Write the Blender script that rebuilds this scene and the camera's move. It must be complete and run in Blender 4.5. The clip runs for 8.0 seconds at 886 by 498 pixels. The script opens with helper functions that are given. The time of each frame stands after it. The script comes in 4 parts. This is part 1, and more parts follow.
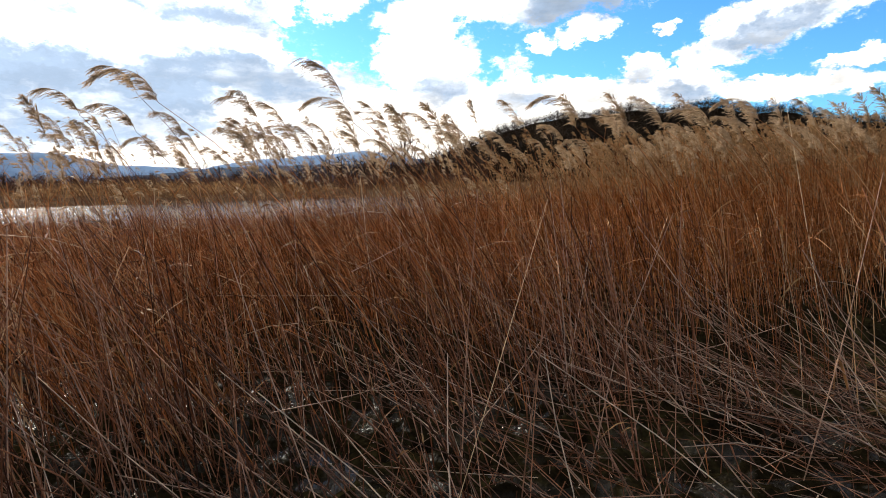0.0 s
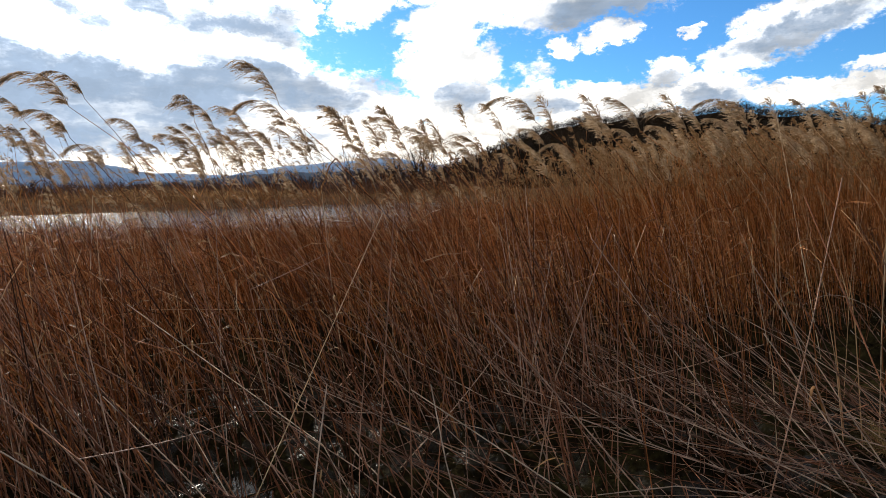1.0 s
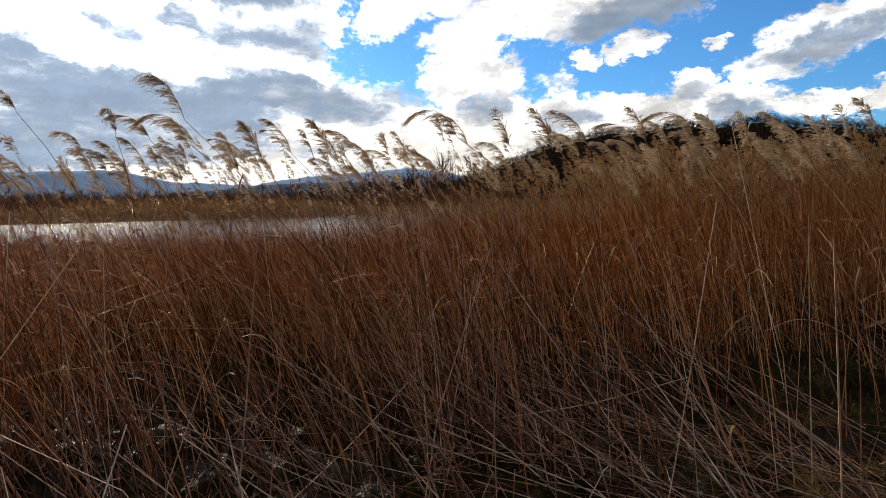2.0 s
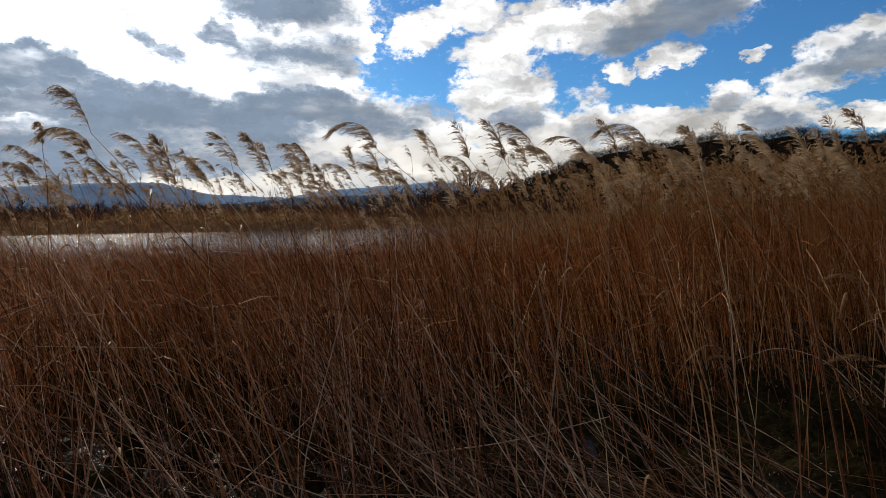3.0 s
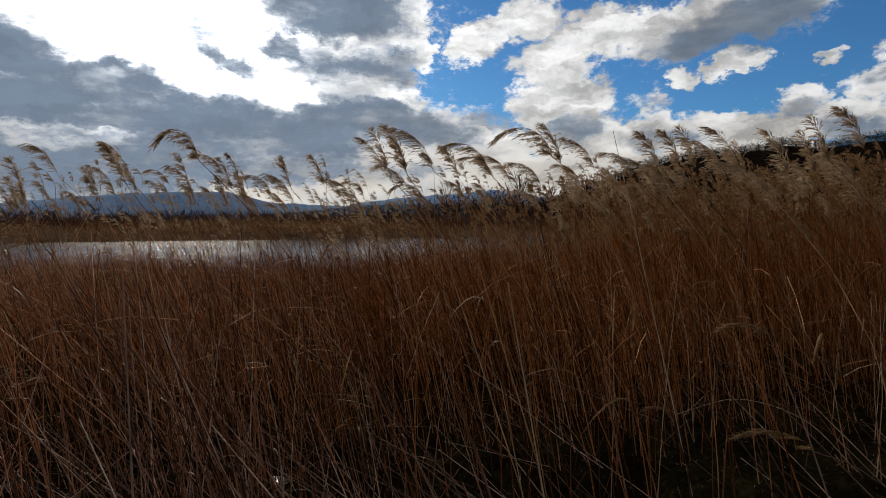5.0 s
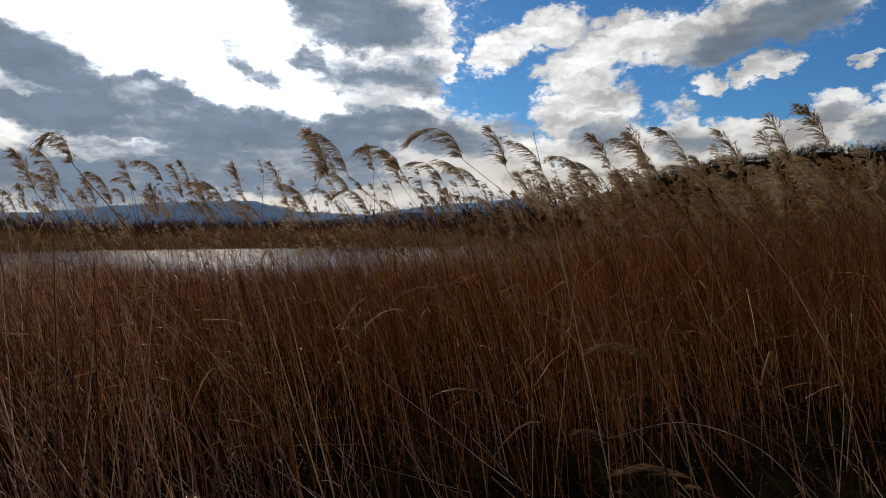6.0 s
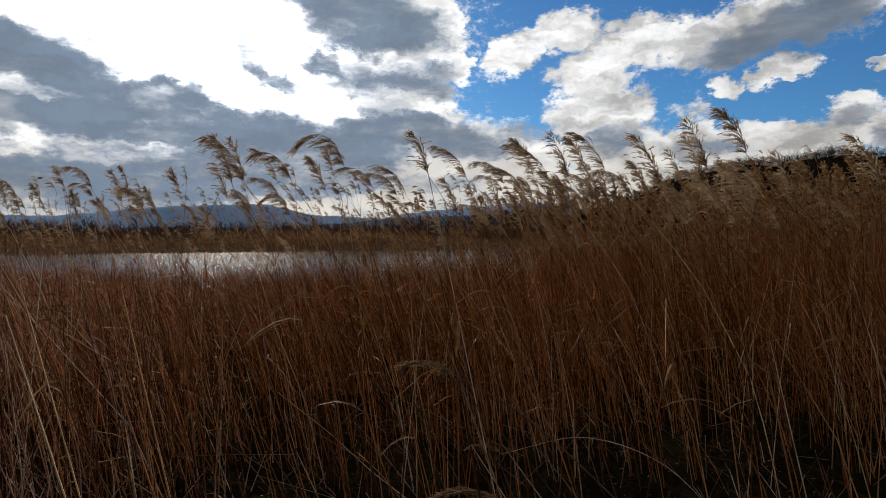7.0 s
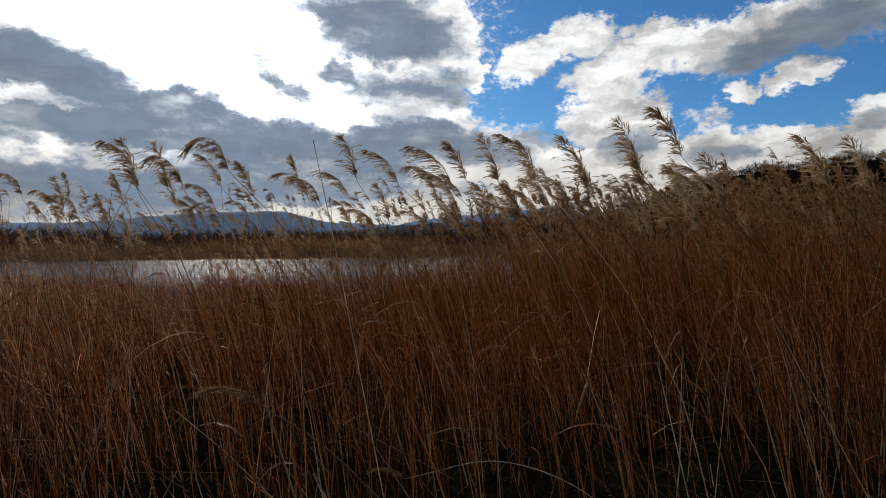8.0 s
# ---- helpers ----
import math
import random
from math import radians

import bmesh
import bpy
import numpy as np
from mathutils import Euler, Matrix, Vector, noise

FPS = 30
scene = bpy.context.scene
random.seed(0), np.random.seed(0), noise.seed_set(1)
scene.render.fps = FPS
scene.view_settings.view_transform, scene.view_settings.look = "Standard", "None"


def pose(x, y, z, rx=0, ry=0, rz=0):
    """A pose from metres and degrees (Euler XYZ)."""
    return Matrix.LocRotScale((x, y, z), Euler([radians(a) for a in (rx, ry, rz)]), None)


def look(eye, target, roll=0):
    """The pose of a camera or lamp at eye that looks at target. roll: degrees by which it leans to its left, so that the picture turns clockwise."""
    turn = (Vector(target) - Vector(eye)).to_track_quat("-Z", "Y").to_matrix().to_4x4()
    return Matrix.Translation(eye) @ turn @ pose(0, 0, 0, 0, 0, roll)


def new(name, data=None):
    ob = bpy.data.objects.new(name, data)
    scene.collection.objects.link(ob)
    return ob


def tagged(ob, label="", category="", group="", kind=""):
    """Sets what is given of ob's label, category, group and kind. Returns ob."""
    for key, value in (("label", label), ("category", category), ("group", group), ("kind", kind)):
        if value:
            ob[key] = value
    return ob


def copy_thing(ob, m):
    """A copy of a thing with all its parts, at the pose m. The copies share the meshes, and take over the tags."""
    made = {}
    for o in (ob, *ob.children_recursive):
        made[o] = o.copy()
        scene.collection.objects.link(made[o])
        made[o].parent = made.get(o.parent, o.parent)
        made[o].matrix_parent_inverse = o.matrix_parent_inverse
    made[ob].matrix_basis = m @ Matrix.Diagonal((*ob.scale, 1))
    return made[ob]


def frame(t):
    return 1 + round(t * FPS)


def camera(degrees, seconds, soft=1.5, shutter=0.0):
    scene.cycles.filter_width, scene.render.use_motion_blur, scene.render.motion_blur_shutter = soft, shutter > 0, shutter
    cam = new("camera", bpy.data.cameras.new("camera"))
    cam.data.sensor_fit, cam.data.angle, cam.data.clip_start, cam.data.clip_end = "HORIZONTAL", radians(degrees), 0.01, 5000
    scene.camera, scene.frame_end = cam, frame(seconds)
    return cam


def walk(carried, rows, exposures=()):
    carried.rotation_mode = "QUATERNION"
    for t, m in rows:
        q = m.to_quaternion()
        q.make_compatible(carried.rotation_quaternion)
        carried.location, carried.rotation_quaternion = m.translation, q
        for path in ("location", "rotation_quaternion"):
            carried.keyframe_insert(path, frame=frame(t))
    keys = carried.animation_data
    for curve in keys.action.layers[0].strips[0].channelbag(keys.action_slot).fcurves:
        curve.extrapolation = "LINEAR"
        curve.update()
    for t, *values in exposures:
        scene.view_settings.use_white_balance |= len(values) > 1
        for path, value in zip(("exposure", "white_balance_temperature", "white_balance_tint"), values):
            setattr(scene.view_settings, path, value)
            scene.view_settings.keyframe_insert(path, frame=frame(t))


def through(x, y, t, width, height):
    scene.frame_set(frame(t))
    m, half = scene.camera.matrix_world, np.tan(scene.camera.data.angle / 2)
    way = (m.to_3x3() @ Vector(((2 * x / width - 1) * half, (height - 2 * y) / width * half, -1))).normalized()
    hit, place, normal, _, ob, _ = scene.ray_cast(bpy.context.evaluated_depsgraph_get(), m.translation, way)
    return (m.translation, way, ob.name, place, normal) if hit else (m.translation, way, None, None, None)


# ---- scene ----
cam = camera(76.6, 8.0, soft=0.8)
PATH = [
    (0, (-0.109, -1.184, 1.648), (-0.195, 0.799, 1.404), -0.7),
    (0.5, (0.12, -1.034, 1.631), (-0.005, 0.948, 1.398), -0.7),
    (1, (0.371, -0.898, 1.651), (0.208, 1.083, 1.429), -0.9),
    (1.5, (0.701, -0.794, 1.664), (0.507, 1.186, 1.457), -0.8),
    (2, (1.015, -0.652, 1.684), (0.777, 1.326, 1.501), -0.6),
    (2.2, (1.108, -0.56, 1.681), (0.868, 1.418, 1.508), -0.2),
    (3.3, (1.828, -0.278, 1.743), (1.442, 1.68, 1.615), -0.3),
    (3.5, (1.932, -0.239, 1.779), (1.525, 1.715, 1.654), -0.2),
    (4, (2.16, 0.017, 1.752), (1.698, 1.96, 1.642), -0.3),
    (4.5, (2.368, 0.247, 1.762), (1.854, 2.177, 1.662), -0.4),
    (4.7, (2.457, 0.344, 1.773), (1.943, 2.274, 1.667), -0.1),
    (5.8, (3.097, 0.816, 1.748), (2.487, 2.719, 1.665), -0.2),
    (6, (3.185, 0.886, 1.762), (2.569, 2.788, 1.687), -0.1),
    (6.5, (3.488, 1.054, 1.791), (2.852, 2.948, 1.717), -0.1),
    (7, (3.81, 1.18, 1.787), (3.151, 3.068, 1.725), -0.0),
    (7.5, (4.052, 1.357, 1.759), (3.373, 3.238, 1.71), -0.1),
    (8, (4.306, 1.578, 1.796), (3.6, 3.448, 1.757), -0.1),
]
walk(cam, [(t, look(eye, goal, roll)) for t, eye, goal, roll in PATH],
     exposures=[(0, 0.57), (0.5, 0.35), (1, 0.19), (1.5, 0.08), (2, -0.07), (3.5, -0.80), (4, -0.92), (4.5, -0.97), (6, -0.93), (8, -0.85)])

# ---- world: blue sky with broken clouds, the sun behind them ----
SUN_AZ, SUN_EL = -41.0, 19.0
world = bpy.data.worlds.new("sky")
scene.world = world
world.use_nodes = True
wt = world.node_tree
wt.nodes.clear()


def wlink(a, b):
    wt.links.new(a, b)


def wmath(op, a, b=None, c=None, clamp=False):
    n = wt.nodes.new("ShaderNodeMath")
    n.operation, n.use_clamp = op, clamp
    for i, v in enumerate((a, b, c)):
        if v is None:
            continue
        if isinstance(v, (int, float)):
            n.inputs[i].default_value = v
        else:
            wlink(v, n.inputs[i])
    return n.outputs[0]


def wsmooth(v, lo, hi, a=0.0, b=1.0):
    n = wt.nodes.new("ShaderNodeMapRange")
    n.interpolation_type = "SMOOTHERSTEP"
    wlink(v, n.inputs[0])
    for i, x in enumerate((lo, hi, a, b)):
        n.inputs[i + 1].default_value = x
    return n.outputs[0]


def wnoise(vec, scale, detail=6.0, rough=0.55):
    n = wt.nodes.new("ShaderNodeTexNoise")
    n.inputs["Scale"].default_value, n.inputs["Detail"].default_value, n.inputs["Roughness"].default_value = scale, detail, rough
    wlink(vec, n.inputs["Vector"])
    return n


def wmix(f, a, b):
    n = wt.nodes.new("ShaderNodeMix")
    n.data_type = "RGBA"
    wlink(f, n.inputs[0])
    for i, v in ((6, a), (7, b)):
        if isinstance(v, tuple):
            n.inputs[i].default_value = (*v, 1)
        else:
            wlink(v, n.inputs[i])
    return n.outputs[2]


tex = wt.nodes.new("ShaderNodeTexCoord")
sep = wt.nodes.new("ShaderNodeSeparateXYZ")
wlink(tex.outputs["Generated"], sep.inputs[0])
az = wmath("MULTIPLY", wmath("ARCTAN2", sep.outputs[0], sep.outputs[1]), 180 / math.pi)
el = wmath("MULTIPLY", wmath("ARCSINE", sep.outputs[2]), 180 / math.pi)
comb = wt.nodes.new("ShaderNodeCombineXYZ")
wlink(az, comb.inputs[0])
wlink(el, comb.inputs[1])
# ragged cloud edges: the sky's coordinates are stirred by two noises
flat = wt.nodes.new("ShaderNodeMapping")
flat.inputs["Scale"].default_value = (1.0, 1.5, 1.0)
wlink(comb.outputs[0], flat.inputs["Vector"])
stir_a, stir_b = wnoise(flat.outputs[0], 0.16, 3.0), wnoise(flat.outputs[0], 0.6, 6.0, 0.62)


def wvec(op, a, b):
    n = wt.nodes.new("ShaderNodeVectorMath")
    n.operation = op
    for i, v in enumerate((a, b)):
        if isinstance(v, tuple):
            n.inputs[i].default_value = v
        else:
            wlink(v, n.inputs[i])
    return n.outputs[0]


warp = wvec("ADD", wvec("MULTIPLY", wvec("SUBTRACT", stir_a.outputs["Color"], (0.5, 0.5, 0.5)), (5.0, 2.6, 0)),
            wvec("MULTIPLY", wvec("SUBTRACT", stir_b.outputs["Color"], (0.5, 0.5, 0.5)), (3.6, 2.5, 0)))
stirred = wvec("ADD", comb.outputs[0], warp)


def puff(total, az0, el0, w, h, tilt, amount):
    m = wt.nodes.new("ShaderNodeMapping")
    m.vector_type = "TEXTURE"
    m.inputs["Location"].default_value = (az0, el0, 0)
    m.inputs["Rotation"].default_value = (0, 0, radians(tilt))
    m.inputs["Scale"].default_value = (w, h, 1)
    wlink(stirred, m.inputs["Vector"])
    n = wt.nodes.new("ShaderNodeVectorMath")
    n.operation = "LENGTH"
    wlink(m.outputs[0], n.inputs[0])
    v = wsmooth(n.outputs["Value"], 0.45, 1.35, amount, 0.0)
    return v if total is None else wmath("MAXIMUM", total, v)


CLOUDS_WEST = [
    (-54.0, 20.0, 36.0, 17.0, 0, 1.5), (-75.0, 5.0, 26.0, 8.0, 0, 1.5), (-52.0, 2.0, 24.0, 5.0, 0, 1.5), (-24.0, 1.5, 30.0, 3.6, 0, 1.4),
    (-25.2, 14.4, 10.0, 4.7, -35, 1.4), (-30.7, 6.7, 26.1, 5.9, 0, 1.5), (-22.0, 20.5, 5.5, 4.0, -30, 1.4), (-18.6, 16.6, 2.6, 2.0, -30, 1.4),
    (-14.5, 8.6, 5.1, 2.5, -10, 1)]
CLOUDS_MIDDLE = [
    (-19.7, 5.2, 16.6, 3.9, 0, 1), (-12.2, 17.3, 4.0, 2.1, 20, 1), (-7.4, 19.2, 4.2, 2.0, 0, 1), (-4.3, 15.3, 4.4, 2.6, 0, 1),
    (-3.5, 11.6, 5.7, 3.2, 0, 1), (-2.7, 7.5, 7.1, 3.0, 0, 1), (0.5, 17.4, 6.8, 2.7, 5, 1), (8.1, 17.2, 8.1, 2.8, 10, 1),
    (14.9, 18.6, 7.3, 2.6, 12, 1), (7.4, 13.1, 2.0, 1.0, 0, 1)]
CLOUDS_EAST = [
    (11.6, 13.9, 2.4, 1.3, 15, 1), (18.4, 13.6, 1.4, 0.4, 0, 0.8),
    (4.7, 10.8, 2.0, 1.9, 0, 0.6), (5.2, 8.2, 6.0, 2.0, 0, 1), (10.6, 8.9, 2.8, 1.2, 0, 1), (16.7, 10.1, 2.4, 1.5, 0, 1),
    (13.8, 8.0, 5.7, 1.6, 0, 1), (20.3, 8.0, 4.2, 1.9, 0, 1), (22.8, 11.2, 3.6, 1.7, 15, 1), (28.4, 13.4, 7.2, 2.4, 14, 1),
    (33.5, 9.6, 3.6, 0.7, 8, 0.9), (29.0, 7.6, 8.5, 1.2, 2, 1), (27.5, 8.7, 2.6, 0.5, 0, 0.7), (0.1, 4.9, 9.1, 2.5, 0, 1), (-9.4, 4.0, 12.9, 2.5, 0, 1), (11.5, 6.3, 7.8, 1.5, 0, 1)]
THICK_WEST = [
    (-56.1, 13.8, 7.3, 2.5, -12, 1.0), (-45.8, 11.8, 5.7, 2.0, 0, 0.9), (-42.4, 9.5, 21.6, 2.6, -3, 1.0), (-37.2, 7.1, 16.2, 1.9, 0, 0.85),
    (-55.4, 9.5, 8.1, 1.4, -4, 0.9), (-26.7, 20.3, 8.1, 3.6, -10, 1.0), (-31.2, 16.4, 2.7, 1.4, 0, 0.8), (-22.7, 14.7, 2.7, 1.2, -20, 0.7),
    (-25.0, 10.2, 7.0, 1.8, 0, 0.95), (-26.5, 14.2, 6.5, 2.6, -35, 0.5), (-57.7, 6.4, 3.8, 0.9, 0, 0.7), (-47.3, 5.4, 9.2, 0.8, 0, 0.6),
    (-58.8, 8.0, 3.2, 1.2, 0, 0.7), (-19.0, 9.5, 8.0, 2.2, -12, 0.9)]
THICK_EAST = [
    (11.8, 16.8, 8.6, 2.3, 13, 1.0), (-2.7, 8.6, 3.5, 1.5, 0, 0.75), (-21.8, 15.3, 4.6, 2.8, -25, 0.75), (-36.6, 14.8, 2.4, 1.1, -25, 0.6),
    (-50.0, 4.6, 18.0, 3.0, 0, 0.95), (-38.0, 5.0, 14.0, 2.2, 0, 0.85), (-24.0, 5.0, 9.0, 1.2, 0, 0.5), (16.9, 9.4, 1.9, 0.9, 0, 0.6),
    (20.3, 7.4, 3.2, 1.1, 0, 0.7), (5.3, 7.7, 4.2, 1.1, 0, 0.7), (-11.1, 9.9, 3.6, 1.2, 0, 0.75), (27.0, 12.2, 6.0, 1.5, 12, 0.9)]
# bright breaks within the thick bank
BREAKS = [
    (-56.5, 11.5, 5.9, 0.9, -4, 0.9), (-57.3, 7.2, 5.1, 0.9, -3, 0.8), (-45.6, 7.4, 2.1, 0.7, 0, 0.7), (-50.9, 6.5, 3.2, 0.6, 0, 0.6),
    (-29.5, 12.6, 2.7, 0.8, 0, 0.6), (-23.3, 16.1, 3.0, 0.9, -15, 0.6), (-20.4, 12.5, 2.2, 0.9, -20, 0.5), (-42.5, 3.3, 22.7, 1.2, 0, 0.25)]
cover = None
for row in CLOUDS_WEST + CLOUDS_MIDDLE + CLOUDS_EAST:
    cover = puff(cover, *row)
thick = None
for row in THICK_WEST + THICK_EAST:
    thick = puff(thick, *row)
gap = None
for row in BREAKS:
    gap = puff(gap, *row)
thick = wmath("SUBTRACT", thick, wmath("MULTIPLY", gap, 0.42))
# beyond these, out of view, added cloud goes on all round the dome
dome = wnoise(flat.outputs[0], 0.06, 7.0, 0.6)
away = wmath("MAXIMUM", wsmooth(wmath("ABSOLUTE", wmath("SUBTRACT", az, -10)), 46, 60), wsmooth(el, 24, 32))
cover = wmath("MAXIMUM", cover, wmath("MULTIPLY", away, wsmooth(dome.outputs["Fac"], 0.36, 0.50)))
fray = wnoise(flat.outputs[0], 0.85, 8.0, 0.7)
body = wmath("ADD", cover, wmath("MULTIPLY", wmath("SUBTRACT", fray.outputs["Fac"], 0.5), 1.7))
tuft = wnoise(flat.outputs[0], 2.6, 5.0, 0.65)
body = wmath("ADD", body, wmath("MULTIPLY", wmath("SUBTRACT", tuft.outputs["Fac"], 0.5), 0.45))
alpha = wsmooth(body, 0.14, 0.92)
# folds lie in long level streaks, as under a bank seen from the side
level = wt.nodes.new("ShaderNodeMapping")
level.inputs["Scale"].default_value = (0.55, 1.45, 1.0)
wlink(stirred, level.inputs["Vector"])
folds = wnoise(level.outputs[0], 0.30, 5.0, 0.55)
streaks = wt.nodes.new("ShaderNodeMapping")
streaks.inputs["Scale"].default_value = (0.16, 0.55, 1.0)
wlink(comb.outputs[0], streaks.inputs["Vector"])
bands = wnoise(streaks.outputs[0], 1.0, 5.0, 0.52)
# the unseen dome cloud is thickened to lower the fill light on the reeds
thick = wmath("MAXIMUM", thick, wmath("MULTIPLY", away, wsmooth(dome.outputs["Fac"], 0.36, 0.58, 0.70, 1.05)))
core = wmath("ADD", thick, wmath("ADD", wmath("MULTIPLY", wmath("SUBTRACT", bands.outputs["Fac"], 0.5), 1.3), wmath("MULTIPLY", wmath("SUBTRACT", folds.outputs["Fac"], 0.5), 0.7)))
core = wmath("ADD", core, wmath("MULTIPLY", wsmooth(body, 0.75, 1.7), wmath("MULTIPLY", wsmooth(folds.outputs["Fac"], 0.35, 0.65), 0.4)))
core = wsmooth(core, -0.10, 1.3)
shape = wsmooth(folds.outputs["Fac"], 0.30, 0.66, 0.60, 1.06)
# billows: brighter on the side towards the sun, greyer on the far side
folds_s = wnoise(wvec("ADD", level.outputs[0], (-0.7, 1.3, 0)), 0.30, 5.0, 0.55)
fray_s = wnoise(wvec("ADD", flat.outputs[0], (-0.5, 0.6, 0)), 0.85, 8.0, 0.7)
relief = wmath("ADD", wmath("MULTIPLY", wmath("SUBTRACT", folds_s.outputs["Fac"], folds.outputs["Fac"]), 1.5),
               wmath("MULTIPLY", wmath("SUBTRACT", fray_s.outputs["Fac"], fray.outputs["Fac"]), 0.35))
shape = wmath("MULTIPLY", shape, wsmooth(relief, -0.35, 0.35, 1.16, 0.78))
# nearness to the sun
s_dir = Vector((math.sin(radians(SUN_AZ)) * math.cos(radians(SUN_EL)), math.cos(radians(SUN_AZ)) * math.cos(radians(SUN_EL)), math.sin(radians(SUN_EL))))
dot = wt.nodes.new("ShaderNodeVectorMath")
dot.operation = "DOT_PRODUCT"
wlink(tex.outputs["Generated"], dot.inputs[0])
dot.inputs[1].default_value = s_dir
near_sun = wmath("POWER", wmath("MAXIMUM", dot.outputs["Value"], 0.0), 9.0)
glare = wmath("POWER", wmath("MAXIMUM", dot.outputs["Value"], 0.0), 60.0)
sky = wt.nodes.new("ShaderNodeTexSky")
sky.sky_type, sky.sun_disc = "NISHITA", False
sky.sun_elevation, sky.sun_rotation = radians(SUN_EL), radians(SUN_AZ)
sky.altitude, sky.air_density, sky.dust_density, sky.ozone_density = 200, 1.0, 0.3, 3.0
blue = wvec("MULTIPLY", sky.outputs[0], (0.060, 0.116, 0.163))
# low clouds are dimmed by the haze
clear = wsmooth(el, 0.5, 11.0, 0.74, 1.0)
bright = wmath("MULTIPLY", clear, wmath("ADD", wmath("ADD", wmath("MULTIPLY", shape, 1.46), wmath("MULTIPLY", near_sun, 1.3)), wmath("MULTIPLY", glare, 5.0)))
lit = wt.nodes.new("ShaderNodeVectorMath")
lit.operation = "SCALE"
lit.inputs[0].default_value = (0.985, 0.985, 0.98)
dull = wt.nodes.new("ShaderNodeVectorMath")
dull.operation = "SCALE"
dull.inputs[0].default_value = (0.375, 0.485, 0.645)
# the thick cores are smoother than the lit billows
soft_shape = wmath("ADD", 0.62, wmath("MULTIPLY", shape, 0.38))
deep = wmath("MULTIPLY", soft_shape, wmath("ADD", 0.75, wmath("MULTIPLY", near_sun, 0.30)))
# duller neutral tint of the unseen cloud, set to hold down fill light
unseen_dull = wt.nodes.new("ShaderNodeVectorMath")
unseen_dull.operation = "SCALE"
unseen_dull.inputs[0].default_value = (0.44, 0.42, 0.385)
for n in (lit, dull, unseen_dull):
    n.inputs["Scale"].default_value = 1.0
# light falls off by steady steps from the bright rims into the thick cores
light = wmath("MULTIPLY", wmath("POWER", bright, wmath("SUBTRACT", 1.0, core)), wmath("POWER", deep, core))
# the low cloud light is warmer
low_lit = wmix(wsmooth(el, 2.0, 12.0), (1.0, 0.945, 0.86), lit.outputs[0])
tint = wmix(core, low_lit, wmix(away, dull.outputs[0], unseen_dull.outputs[0]))
glow = wt.nodes.new("ShaderNodeVectorMath")
glow.operation = "SCALE"
wlink(tint, glow.inputs[0])
wlink(light, glow.inputs["Scale"])
cloud_col = glow.outputs[0]
whole = wmix(alpha, blue, cloud_col)
bg = wt.nodes.new("ShaderNodeBackground")
wlink(whole, bg.inputs[0])
bg.inputs[1].default_value = 1.0
wout = wt.nodes.new("ShaderNodeOutputWorld")
wlink(bg.outputs[0], wout.inputs[0])

sun = new("sun", bpy.data.lights.new("sun", "SUN"))
sun.data.energy, sun.data.angle, sun.data.color = 5.0, radians(18), (1.0, 0.90, 0.76)
sun.matrix_world = look(s_dir * 100, (0, 0, 0))


# ---- materials ----
def material(name):
    m = bpy.data.materials.new(name)
    m.use_nodes = True
    m.node_tree.nodes.clear()
    return m, m.node_tree.nodes, m.node_tree.links


def ramp(nodes, stops):
    r = nodes.new("ShaderNodeValToRGB")
    while len(r.color_ramp.elements) < len(stops):
        r.color_ramp.elements.new(0.5)
    for e, (p, c) in zip(r.color_ramp.elements, stops):
        e.position, e.color = p, (*c, 1)
    return r


def plant_material(name, stops, rough, through=0.0, grain=60.0, dark=0.55, gloss=0.2):
    """Dry plant matter: each piece has its own tone, with blotches along it."""
    m, n, k = material(name)
    geo = n.new("ShaderNodeNewGeometry")
    obj = n.new("ShaderNodeObjectInfo")
    coord = n.new("ShaderNodeTexCoord")
    noise_a = n.new("ShaderNodeTexNoise")
    noise_a.inputs["Scale"].default_value, noise_a.inputs["Detail"].default_value = grain, 4
    k.new(coord.outputs["Object"], noise_a.inputs["Vector"])
    add = n.new("ShaderNodeMath")
    add.operation = "ADD"
    k.new(geo.outputs["Random Per Island"], add.inputs[0])
    k.new(obj.outputs["Random"], add.inputs[1])
    frac = n.new("ShaderNodeMath")
    frac.operation = "FRACT"
    k.new(add.outputs[0], frac.inputs[0])
    r = ramp(n, stops)
    k.new(frac.outputs[0], r.inputs[0])
    blot = n.new("ShaderNodeMapRange")
    blot.inputs[1].default_value, blot.inputs[2].default_value = 0.35, 0.65
    blot.inputs[3].default_value, blot.inputs[4].default_value = dark, 1.12
    k.new(noise_a.outputs["Fac"], blot.inputs[0])
    mul = n.new("ShaderNodeVectorMath")
    mul.operation = "SCALE"
    k.new(r.outputs[0], mul.inputs[0])
    k.new(blot.outputs[0], mul.inputs["Scale"])
    b = n.new("ShaderNodeBsdfPrincipled")
    k.new(mul.outputs[0], b.inputs["Base Color"])
    b.inputs["Roughness"].default_value = rough
    b.inputs["Specular IOR Level"].default_value = gloss
    out = n.new("ShaderNodeOutputMaterial")
    if through:
        tr = n.new("ShaderNodeBsdfTranslucent")
        k.new(mul.outputs[0], tr.inputs[0])
        mix = n.new("ShaderNodeMixShader")
        mix.inputs[0].default_value = through
        k.new(b.outputs[0], mix.inputs[1])
        k.new(tr.outputs[0], mix.inputs[2])
        k.new(mix.outputs[0], out.inputs[0])
    else:
        k.new(b.outputs[0], out.inputs[0])
    return m


